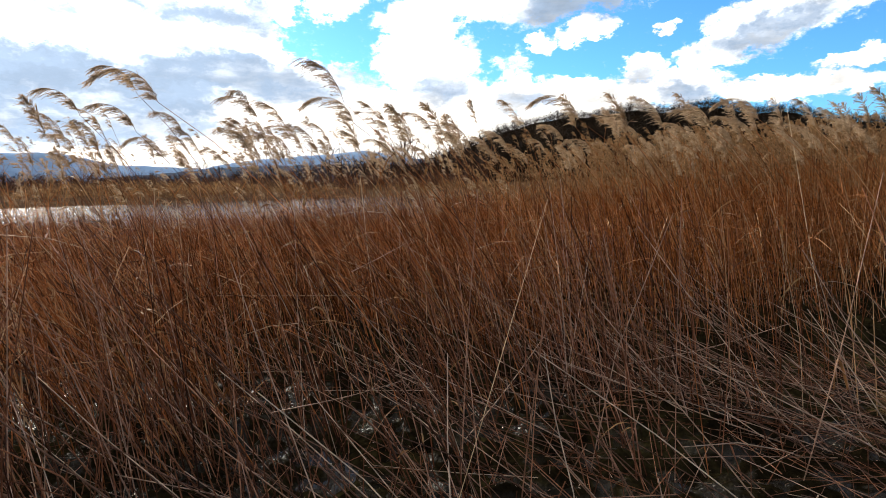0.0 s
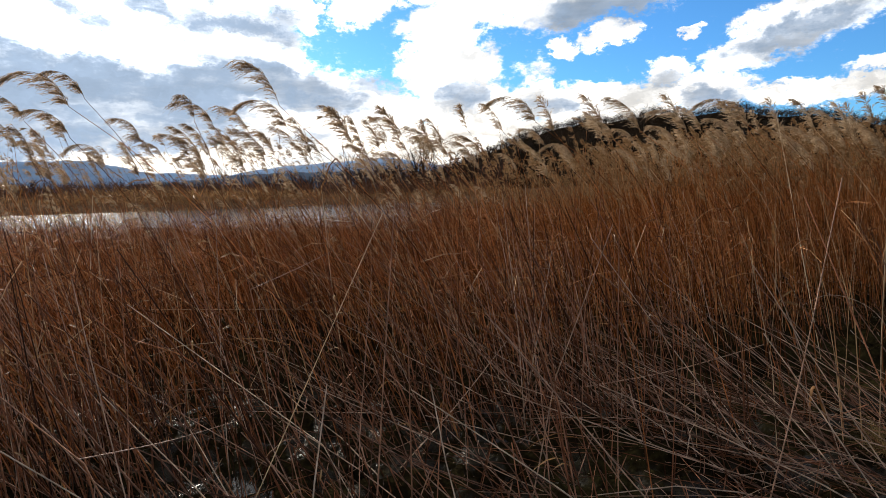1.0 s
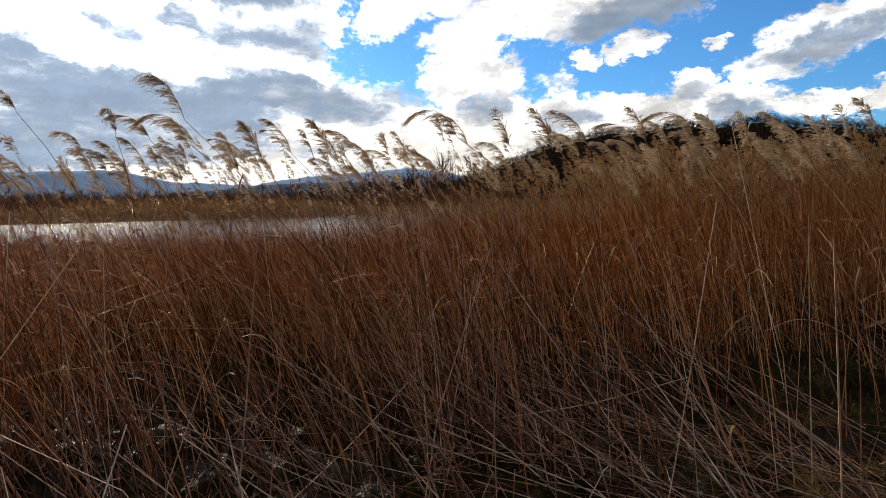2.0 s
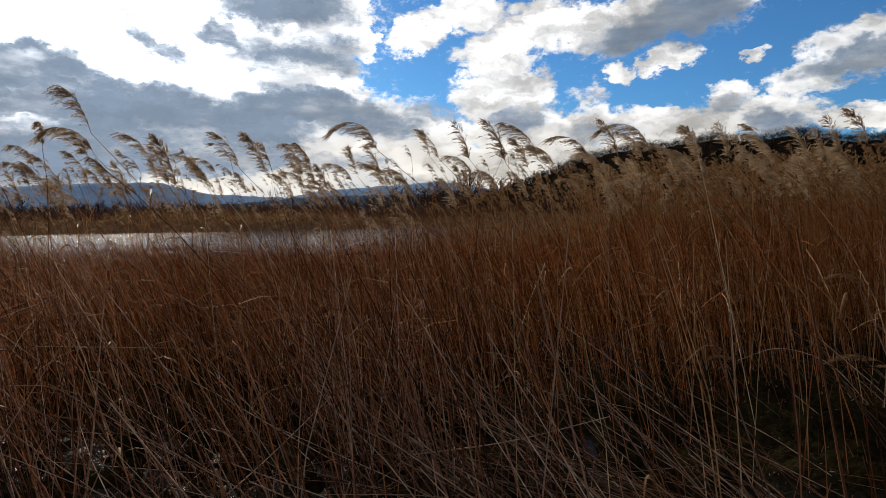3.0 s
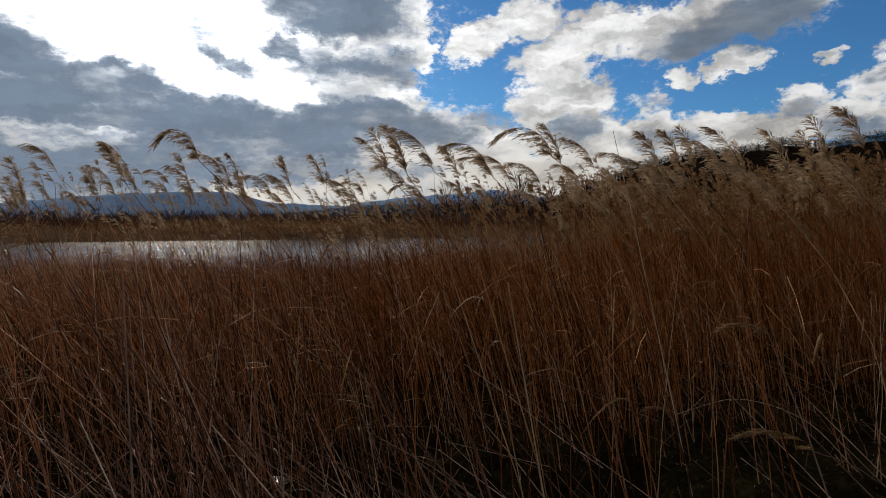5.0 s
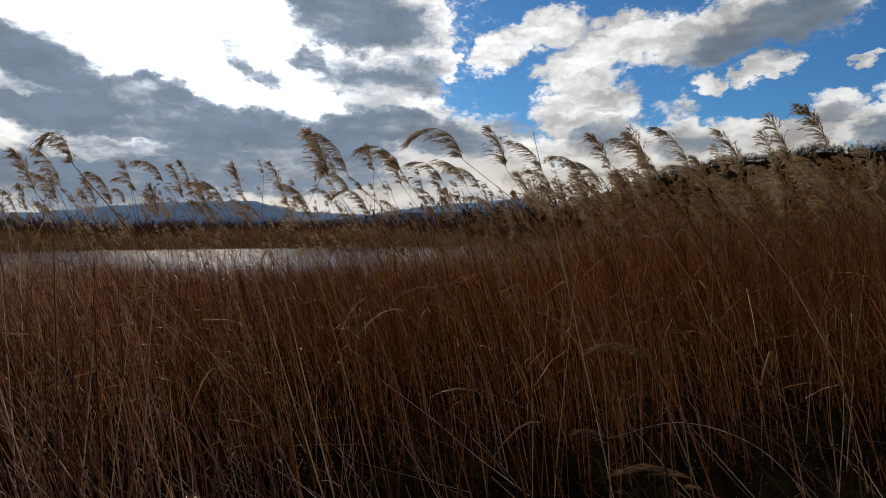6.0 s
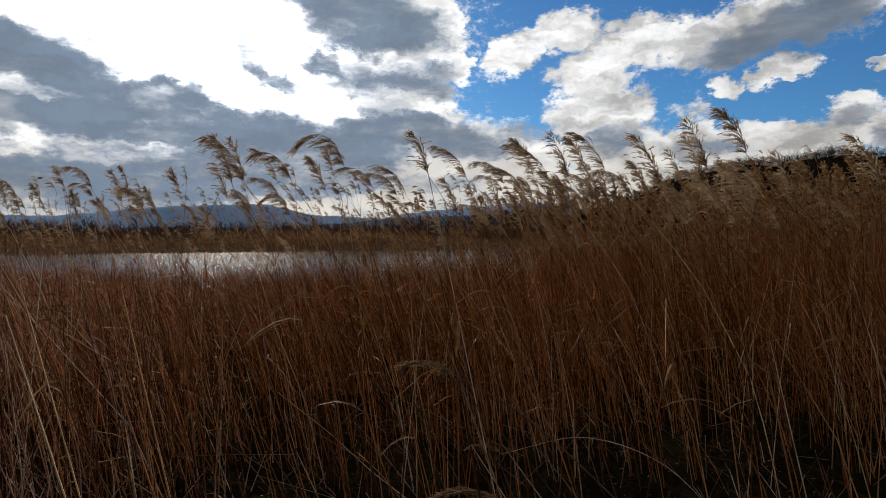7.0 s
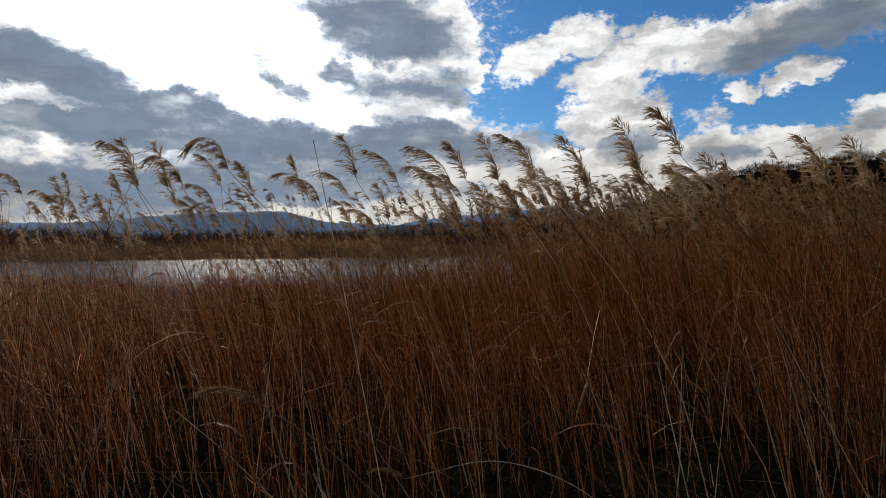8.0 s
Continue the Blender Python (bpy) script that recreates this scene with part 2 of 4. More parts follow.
STEM = plant_material("reed_stem", [(0.0, (0.04, 0.014, 0.006)), (0.45, (0.32, 0.112, 0.038)), (0.75, (0.66, 0.264, 0.097)), (0.9, (0.70, 0.42, 0.205)), (1.0, (0.86, 0.69, 0.47))], 0.6, grain=9, gloss=0.04)
TALL_STEM = plant_material("tall_reed_stem", [(0.0, (0.07, 0.022, 0.005)), (0.45, (0.37, 0.128, 0.028)), (0.78, (0.66, 0.272, 0.074)), (1.0, (0.78, 0.48, 0.24))], 0.55, grain=9, gloss=0.08)
NEAR_STEM = plant_material("weathered_reed_stem", [(0.0, (0.03, 0.013, 0.009)), (0.45, (0.235, 0.092, 0.046)), (0.75, (0.50, 0.232, 0.132)), (0.92, (0.56, 0.36, 0.265)), (1.0, (0.82, 0.66, 0.53))], 0.5, grain=14, gloss=0.12)
STEM_PALE = plant_material("reed_stem_pale", [(0.0, (0.11, 0.054, 0.037)), (0.5, (0.33, 0.185, 0.132)), (0.8, (0.60, 0.41, 0.31)), (1.0, (0.84, 0.68, 0.54))], 0.5, grain=12, gloss=0.12)
SEDGE = plant_material("dry_sedge", [(0.0, (0.11, 0.065, 0.022)), (0.6, (0.27, 0.175, 0.062)), (1.0, (0.46, 0.33, 0.14))], 0.55, 0.25, grain=20)
LEAF = plant_material("reed_leaf", [(0.0, (0.18, 0.07, 0.022)), (0.7, (0.32, 0.16, 0.06)), (0.94, (0.44, 0.28, 0.13)), (1.0, (0.60, 0.46, 0.28))], 0.55, 0.25, grain=25)
PLUME = plant_material("reed_plume", [(0.0, (0.28, 0.185, 0.105)), (0.5, (0.46, 0.335, 0.215)), (1.0, (0.66, 0.52, 0.37))], 0.8, 0.55, grain=30, dark=0.75)
FIELD_PLUME = plant_material("field_plume", [(0.0, (0.20, 0.108, 0.046)), (0.5, (0.36, 0.215, 0.104)), (1.0, (0.56, 0.385, 0.215))], 0.8, 0.34, grain=30, dark=0.7)
SHORE_REED = plant_material("shore_reed", [(0.0, (0.20, 0.110, 0.056)), (0.5, (0.35, 0.208, 0.112)), (1.0, (0.53, 0.36, 0.21))], 0.7, 0.35, grain=0.4)
SHORE_HUMMOCK = plant_material("shore_hummock", [(0.0, (0.14, 0.074, 0.036)), (0.5, (0.27, 0.150, 0.074)), (1.0, (0.44, 0.275, 0.14))], 0.8, 0.3, grain=0.5, gloss=0.05)
FAR_REED = plant_material("far_reed", [(0.0, (0.20, 0.088, 0.030)), (0.5, (0.36, 0.180, 0.068)), (1.0, (0.52, 0.32, 0.14))], 0.65, 0.1, grain=2)
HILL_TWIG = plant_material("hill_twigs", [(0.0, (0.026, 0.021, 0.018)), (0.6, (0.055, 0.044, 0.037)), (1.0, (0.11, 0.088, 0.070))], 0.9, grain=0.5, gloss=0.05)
THICKET = plant_material("thicket_twigs", [(0.0, (0.08, 0.04, 0.026)), (0.6, (0.17, 0.088, 0.056)), (1.0, (0.30, 0.17, 0.105))], 0.9, grain=0.5, gloss=0.05)


BUSH_TWIG = plant_material("bush_twigs", [(0.0, (0.030, 0.019, 0.015)), (0.6, (0.065, 0.040, 0.030)), (1.0, (0.12, 0.075, 0.055))], 0.9, grain=0.5, gloss=0.05)


def ground_material(name, a, b, c, scale, rough, bump=0.3, gloss=0.0, far=None):
    m, n, k = material(name)
    coord = n.new("ShaderNodeTexCoord")
    n1, n2 = n.new("ShaderNodeTexNoise"), n.new("ShaderNodeTexNoise")
    n1.inputs["Scale"].default_value, n1.inputs["Detail"].default_value = scale, 8
    n2.inputs["Scale"].default_value, n2.inputs["Detail"].default_value = scale * 14, 6
    k.new(coord.outputs["Object"], n1.inputs["Vector"])
    k.new(coord.outputs["Object"], n2.inputs["Vector"])
    mix = n.new("ShaderNodeMath")
    mix.operation = "MULTIPLY_ADD"
    mix.inputs[1].default_value = 0.5
    k.new(n2.outputs["Fac"], mix.inputs[0])
    half = n.new("ShaderNodeMath")
    half.operation = "MULTIPLY"
    half.inputs[1].default_value = 0.5
    k.new(n1.outputs["Fac"], half.inputs[0])
    k.new(half.outputs[0], mix.inputs[2])
    r = ramp(n, [(0.35, a), (0.5, b), (0.65, c)])
    k.new(mix.outputs[0], r.inputs[0])
    bp = n.new("ShaderNodeBump")
    bp.inputs["Strength"].default_value, bp.inputs["Distance"].default_value = bump, 0.05
    k.new(n2.outputs["Fac"], bp.inputs["Height"])
    s = n.new("ShaderNodeBsdfPrincipled")
    s.inputs["Roughness"].default_value = rough
    s.inputs["Specular IOR Level"].default_value = gloss
    base = r.outputs[0]
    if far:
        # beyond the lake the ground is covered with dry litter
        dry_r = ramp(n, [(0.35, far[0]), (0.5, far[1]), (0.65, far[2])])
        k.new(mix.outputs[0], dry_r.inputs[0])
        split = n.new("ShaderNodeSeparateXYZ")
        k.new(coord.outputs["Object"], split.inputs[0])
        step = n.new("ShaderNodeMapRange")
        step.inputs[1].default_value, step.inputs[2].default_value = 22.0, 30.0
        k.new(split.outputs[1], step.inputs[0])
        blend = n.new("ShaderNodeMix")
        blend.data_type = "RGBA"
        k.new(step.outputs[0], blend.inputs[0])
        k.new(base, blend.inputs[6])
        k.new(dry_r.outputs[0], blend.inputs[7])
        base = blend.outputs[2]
        # wet, shining patches in the hollow beside the path
        wet_n = n.new("ShaderNodeTexNoise")
        wet_n.inputs["Scale"].default_value, wet_n.inputs["Detail"].default_value = 5.0, 5
        k.new(coord.outputs["Object"], wet_n.inputs["Vector"])
        patch = n.new("ShaderNodeMapRange")
        patch.inputs[1].default_value, patch.inputs[2].default_value = 0.50, 0.56
        k.new(wet_n.outputs["Fac"], patch.inputs[0])
        low = n.new("ShaderNodeMapRange")
        low.inputs[1].default_value, low.inputs[2].default_value = 0.16, 0.10
        k.new(split.outputs[2], low.inputs[0])
        close = n.new("ShaderNodeMapRange")
        close.inputs[1].default_value, close.inputs[2].default_value = 3.4, 2.7
        k.new(split.outputs[1], close.inputs[0])
        wet = n.new("ShaderNodeMath")
        wet.operation = "MULTIPLY"
        k.new(patch.outputs[0], wet.inputs[0])
        k.new(close.outputs[0], wet.inputs[1])
        wetter = n.new("ShaderNodeMath")
        wetter.operation = "MULTIPLY"
        k.new(wet.outputs[0], wetter.inputs[0])
        k.new(low.outputs[0], wetter.inputs[1])
        shine, smooth = n.new("ShaderNodeMapRange"), n.new("ShaderNodeMapRange")
        shine.inputs[3].default_value, shine.inputs[4].default_value = 0.0, 0.32
        smooth.inputs[3].default_value, smooth.inputs[4].default_value = rough, 0.16
        for x in (shine, smooth):
            k.new(wetter.outputs[0], x.inputs[0])
        k.new(shine.outputs[0], s.inputs["Specular IOR Level"])
        k.new(smooth.outputs[0], s.inputs["Roughness"])
    k.new(base, s.inputs["Base Color"])
    k.new(bp.outputs[0], s.inputs["Normal"])
    out = n.new("ShaderNodeOutputMaterial")
    k.new(s.outputs[0], out.inputs[0])
    return m


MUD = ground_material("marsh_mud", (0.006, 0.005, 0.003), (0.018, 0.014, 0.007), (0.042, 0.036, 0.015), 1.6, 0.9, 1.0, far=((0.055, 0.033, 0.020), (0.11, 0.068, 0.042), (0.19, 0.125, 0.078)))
# hillside near black: the shade of the backlit slope is in its colour
HILLSIDE = ground_material("hillside_backlit_dark", (0.005, 0.004, 0.003), (0.009, 0.0065, 0.0045), (0.018, 0.012, 0.008), 0.05, 1.0)
# the haze of distance is put into the blue base colours of both ranges
MOUNTAIN = ground_material("mountain_haze_blue", (0.185, 0.30, 0.49), (0.235, 0.36, 0.56), (0.29, 0.42, 0.62), 0.0016, 1.0, 0.0)
FOOTHILL = ground_material("foothill_haze_blue", (0.065, 0.09, 0.135), (0.085, 0.115, 0.165), (0.11, 0.14, 0.19), 0.004, 1.0, 0.0)


def water_material():
    m, n, k = material("lake_water")
    coord = n.new("ShaderNodeTexCoord")
    stretch = n.new("ShaderNodeMapping")
    stretch.inputs["Rotation"].default_value = (0, 0, radians(35))
    stretch.inputs["Scale"].default_value = (1.0, 0.45, 1.0)
    k.new(coord.outputs["Object"], stretch.inputs["Vector"])
    n1, n2 = n.new("ShaderNodeTexNoise"), n.new("ShaderNodeTexNoise")
    n1.inputs["Scale"].default_value, n1.inputs["Detail"].default_value = 4.0, 3
    n2.inputs["Scale"].default_value, n2.inputs["Detail"].default_value = 38.0, 4
    for x in (n1, n2):
        k.new(stretch.outputs[0], x.inputs["Vector"])
    b1, b2 = n.new("ShaderNodeBump"), n.new("ShaderNodeBump")
    b1.inputs["Strength"].default_value, b1.inputs["Distance"].default_value = 0.33, 0.020
    b2.inputs["Strength"].default_value, b2.inputs["Distance"].default_value = 0.2, 0.003
    k.new(n1.outputs["Fac"], b1.inputs["Height"])
    k.new(n2.outputs["Fac"], b2.inputs["Height"])
    k.new(b1.outputs[0], b2.inputs["Normal"])
    s = n.new("ShaderNodeBsdfPrincipled")
    s.inputs["Base Color"].default_value = (0.022, 0.019, 0.012, 1)
    s.inputs["Roughness"].default_value = 0.11
    s.inputs["IOR"].default_value = 1.33
    k.new(b2.outputs[0], s.inputs["Normal"])
    out = n.new("ShaderNodeOutputMaterial")
    k.new(s.outputs[0], out.inputs[0])
    return m


WATER = water_material()


# ---- mesh helpers ----
rng = np.random.default_rng(7)


def unit(v):
    return v / np.maximum(np.linalg.norm(v, axis=-1, keepdims=True), 1e-9)


def tube_arrays(P, R, sides=3):
    """Tapered tubes along the polylines P (n, k, 3) with radii R (n, k)."""
    n, k, _ = P.shape
    d = unit(P[:, -1] - P[:, 0])
    ref = np.where(np.abs(d[:, 2:3]) > 0.8, np.array([[1.0, 0, 0]]), np.array([[0, 0, 1.0]]))
    u = unit(np.cross(d, ref))
    w = np.cross(d, u)
    a = np.arange(sides) * 2 * np.pi / sides
    ring = np.cos(a)[None, :, None] * u[:, None] + np.sin(a)[None, :, None] * w[:, None]
    V = (P[:, :, None] + R[:, :, None, None] * ring[:, None]).reshape(-1, 3)
    i = np.arange(k - 1)[:, None] * sides
    j = np.arange(sides)[None]
    f = np.stack([i + j, i + (j + 1) % sides, i + sides + (j + 1) % sides, i + sides + j], -1).reshape(-1, 4)
    F = (f[None] + (np.arange(n) * k * sides)[:, None, None]).reshape(-1, 4)
    return V, F


def ribbon_arrays(P, W, S):
    """Blades along P (n, k, 3), half width W (n, k), across S (n, 3), gently folded along the middle."""
    n, k, _ = P.shape
    up = unit(np.cross(S, unit(P[:, -1] - P[:, 0])))
    side = W[:, :, None] * S[:, None]
    fold = 0.45 * W[:, :, None] * up[:, None]
    V = np.stack([P - side + fold, P, P + side + fold], 2).reshape(-1, 3)
    i = np.arange(k - 1)[:, None] * 3
    j = np.arange(2)[None]
    f = np.stack([i + j, i + j + 1, i + 3 + j + 1, i + 3 + j], -1).reshape(-1, 4)
    F = (f[None] + (np.arange(n) * k * 3)[:, None, None]).reshape(-1, 4)
    return V, F


def strand_arrays(P, W, S):
    """Thin flat strands along P (n, k, 3), half width W (n, k), across S (n, 3)."""
    n, k, _ = P.shape
    side = W[:, :, None] * S[:, None]
    V = np.stack([P - side, P + side], 2).reshape(-1, 3)
    i = np.arange(k - 1) * 2
    f = np.stack([i, i + 1, i + 3, i + 2], -1)
    F = (f[None] + (np.arange(n) * k * 2)[:, None, None]).reshape(-1, 4)
    return V, F


def join(parts):
    V, F, off = [], [], 0
    for v, f in parts:
        V.append(v)
        F.append(f + off)
        off += len(v)
    return np.concatenate(V), np.concatenate(F)


def array_mesh(name, V, F, mat, smooth=True):
    me = bpy.data.meshes.new(name)
    me.vertices.add(len(V))
    me.vertices.foreach_set("co", np.ascontiguousarray(V, dtype=np.float32).ravel())
    q = F.shape[1]
    me.loops.add(F.size)
    me.loops.foreach_set("vertex_index", np.ascontiguousarray(F, dtype=np.int32).ravel())
    me.polygons.add(len(F))
    me.polygons.foreach_set("loop_start", np.arange(0, F.size, q, dtype=np.int32))
    me.polygons.foreach_set("use_smooth", np.full(len(F), smooth))
    me.materials.append(mat)
    me.update(calc_edges=True)
    me.validate()
    return me


def part(name, data, parent, label="", kind=""):
    ob = new(name, data)
    ob.parent = parent
    return tagged(ob, label, kind=kind)


# ---- the land ----
FAR_X = np.array([-400, -120, -60, -40, -31, -25, -17, -5, 1, 3])
FAR_Y = np.array([-160, -12, 20, 33, 40, 45, 53, 59.5, 61, 61.2])
NEAR_X = np.array([-400, -120, -40, -25, -15, -9, -4, 0, 1.5, 2.5, 3])
NEAR_Y = np.array([-260, -62, -12, -3, 3.5, 7.5, 12, 20, 40, 58, 61.1])


def lake_depth(x, y):
    """Above 0 within the open water."""
    inside = np.minimum(np.interp(x, FAR_X, FAR_Y) + 0.7 * np.sin(x * 0.31) + 0.5 * np.sin(x * 0.83 + 1) - y, y - np.interp(x, NEAR_X, NEAR_Y))
    return np.where(x < 3, inside, -50.0)


def wobble(x, y, f, seed):
    return (np.sin(x * f + seed) + np.sin(y * f * 1.3 + seed * 2.1) + np.sin((x + y) * f * 0.7 + seed * 3.7) + np.sin((x * 0.6 - y) * f * 1.9 + seed)) / 4


def land(x, y):
    x, y = np.asarray(x, float), np.asarray(y, float)
    off = (x + 0.1) * -0.5 + (y + 1.2) * 0.866
    rough = np.exp(-((off - 3.0) / 2.0) ** 2) * np.exp(-((x - 1.2) / 5.0) ** 4)
    z = 0.105 + 0.07 * wobble(x, y, 1.9, 1.0) + 0.09 * wobble(x, y, 5.3, 2.0) * (0.3 + 0.7 * rough) + (0.08 * wobble(x, y, 13.0, 4.0) + 0.09 * wobble(x, y, 27.0, 1.3)) * rough
    # wet hollow before the path, dry bank under the walker
    z = z - 0.075 * np.exp(-((off - 3.3) / 1.5) ** 4) * np.clip((1.7 - x) / 2, 0, 1) + 0.22 * np.clip((0.9 - off) / 0.8, 0, 1)
    z = z + 0.06 * np.exp(-((x + 0.95) / 0.6) ** 2 - ((y - 2.7) / 0.45) ** 2) + 0.07 * np.exp(-((x + 1.85) / 0.6) ** 2 - ((y - 3.0) / 0.6) ** 2) + 0.06 * np.exp(-((x + 2.0) / 0.5) ** 2 - ((y - 1.8) / 0.4) ** 2)
    z = z + 0.07 * np.exp(-((x + 0.6) / 0.55) ** 2 - ((y - 1.87) / 0.4) ** 2) + 0.08 * np.exp(-((x + 0.8) / 0.4) ** 2 - ((y - 3.64) / 0.3) ** 2)
    # the land climbs gently away from the lake
    rise = np.clip((x + 0.02 * y - 3) / 30, 0, 1)
    z = z + 1.0 * rise ** 1.1 * np.clip((y - 6) / 20, 0, 1)
    d = lake_depth(x, y)
    z = np.where(d > 0, z - 0.5 * np.clip(d / 3, 0, 1), z)
    behind = np.clip((y - np.interp(x, FAR_X, FAR_Y)) / 6, 0, 1) * (x < 3)
    z = z + 0.35 * behind
    return z


def axis(lo, hi, fine, count):
    t = np.linspace(-1, 1, count)
    s = np.sinh(t * 6.5) / np.sinh(6.5)
    a = np.where(s < 0, -s * lo, s * hi)
    return np.unique(np.concatenate([a, np.arange(*fine), np.arange(-7, 8, 0.3), np.arange(-1.6, 4.4, 0.07)]))


def grid_mesh(name, xs, ys, zf, mat):
    X, Y = np.meshgrid(xs, ys)
    V = np.stack([X, Y, zf(X, Y)], -1).reshape(-1, 3)
    nx = len(xs)
    i, j = np.meshgrid(np.arange(nx - 1), np.arange(len(ys) - 1))
    a = (j * nx + i).ravel()
    return array_mesh(name, V, np.stack([a, a + 1, a + nx + 1, a + nx], -1), mat)


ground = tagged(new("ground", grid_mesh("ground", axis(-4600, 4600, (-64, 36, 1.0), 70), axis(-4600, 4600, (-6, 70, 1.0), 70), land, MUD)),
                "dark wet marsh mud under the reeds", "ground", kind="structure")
water = tagged(new("water", grid_mesh("water", np.linspace(-420, 40, 60), np.linspace(-280, 66, 60), lambda x, y: 0 * x, WATER)),
               "rippled lake water reflecting the bright clouds", "water", kind="structure")


def ridge(name, az_el, dist, mat, label, rough, seed):
    """A far range whose crest runs along the given bearings and heights, with a real back and front slope."""
    az = np.arange(az_el[0][0], az_el[-1][0] + 0.01, 0.25)
    el = np.interp(az, [a for a, e in az_el], [e for a, e in az_el])
    el = el + rough * (np.sin(az * 3.1 + seed) * 0.5 + np.sin(az * 7.3 + seed * 2) * 0.3 + np.sin(az * 17.0 + seed * 3) * 0.2)
    rows = []
    for r, h in ((0.80, -0.02), (0.86, 0.25), (0.92, 0.55), (0.97, 0.86), (1.0, 1.0), (1.04, 0.8), (1.12, -0.02)):
        d = dist * r * (1 + 0.01 * np.sin(az * 1.7 + seed + r * 30))
        rows.append(np.stack([np.sin(np.radians(az)) * d, np.cos(np.radians(az)) * d, 1.7 + np.tan(np.radians(el)) * dist * h - 25 * (h < 0)], -1))
    V = np.stack(rows)
    n = len(az)
    i, j = np.meshgrid(np.arange(n - 1), np.arange(len(rows) - 1))
    a = (j * n + i).ravel()
    me = array_mesh(name, V.reshape(-1, 3), np.stack([a, a + 1, a + n + 1, a + n], -1), mat)
    return tagged(new(name, me), label, "mountain", kind="structure")


# these ranges get their haze from their blue materials alone
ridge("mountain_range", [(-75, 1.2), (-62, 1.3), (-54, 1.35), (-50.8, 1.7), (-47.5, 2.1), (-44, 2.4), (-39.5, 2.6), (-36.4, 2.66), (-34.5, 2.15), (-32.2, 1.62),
                         (-29.5, 1.55), (-27, 1.4), (-24, 1.3), (-15, 1.2), (-2, 0.8)], 3400, MOUNTAIN, "distant mountain range beyond the lake, haze painted in its blue", 0.05, 1.0)
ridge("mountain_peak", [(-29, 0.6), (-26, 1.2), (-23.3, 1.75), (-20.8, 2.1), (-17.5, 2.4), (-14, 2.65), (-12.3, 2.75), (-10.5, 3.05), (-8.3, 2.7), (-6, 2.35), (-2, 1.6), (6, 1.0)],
      3900, MOUNTAIN, "distant peak behind the wooded hill, haze painted in its blue", 0.05, 2.0)
ridge("foothills", [(-34, 0.5), (-29, 0.85), (-25, 1.3), (-21, 1.55), (-17, 1.6), (-12, 1.7), (-7, 1.65), (0, 1.6)], 1500, FOOTHILL, "low hills in front of the mountains, haze painted in their dark blue", 0.07, 3.0)

# the wooded hill, 420 m off
HILL_AZ = np.array([-9, -7.2, -4.9, -2.0, 1.4, 4.2, 7.0, 9.7, 12.9, 16.5, 19.9, 22.3, 25.9, 28.9, 30.9, 35.4, 45, 60, 75])
HILL_EL = -0.05 + np.array([0.1, 0.6, 1.4, 2.55, 3.85, 5.1, 5.6, 6.0, 6.25, 6.35, 6.4, 6.35, 5.95, 5.45, 5.05, 4.2, 2.8, 1.3, 0.4])


def hill_shape(name):
    az = np.arange(-9, 75.1, 0.6)
    el = np.interp(az, HILL_AZ, HILL_EL)
    rows = []
    for d, h in ((170, -0.01), (210, 0.05), (260, 0.2), (310, 0.45), (360, 0.74), (400, 0.93), (430, 1.0), (480, 0.95), (560, 0.7), (700, -0.02)):
        z = 430 * np.tan(np.radians(el)) * h + 0.5 * np.sin(az * 1.1 + d * 0.05) * max(h, 0)
        dd = d * (1 + 0.03 * np.sin(az * 0.9 + d))
        rows.append(np.stack([np.sin(np.radians(az)) * dd, np.cos(np.radians(az)) * dd, z], -1))
    return np.stack(rows)


HV = hill_shape("hill")
nr, nc, _ = HV.shape
ii, jj = np.meshgrid(np.arange(nc - 1), np.arange(nr - 1))
aa = (jj * nc + ii).ravel()
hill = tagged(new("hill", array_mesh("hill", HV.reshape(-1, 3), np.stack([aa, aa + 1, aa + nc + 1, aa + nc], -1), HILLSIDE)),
              "hill with backlit shade in its dark brown colour, covered with bare winter wood", "hill", kind="structure")


def hill_point(c, r):
    """A point of the hillside at fractional column c and row r."""
    c0, r0 = np.floor(c).astype(int), np.floor(r).astype(int)
    fc, fr = (c - c0)[:, None], (r - r0)[:, None]
    return (HV[r0, c0] * (1 - fc) + HV[r0, c0 + 1] * fc) * (1 - fr) + (HV[r0 + 1, c0] * (1 - fc) + HV[r0 + 1, c0 + 1] * fc) * fr


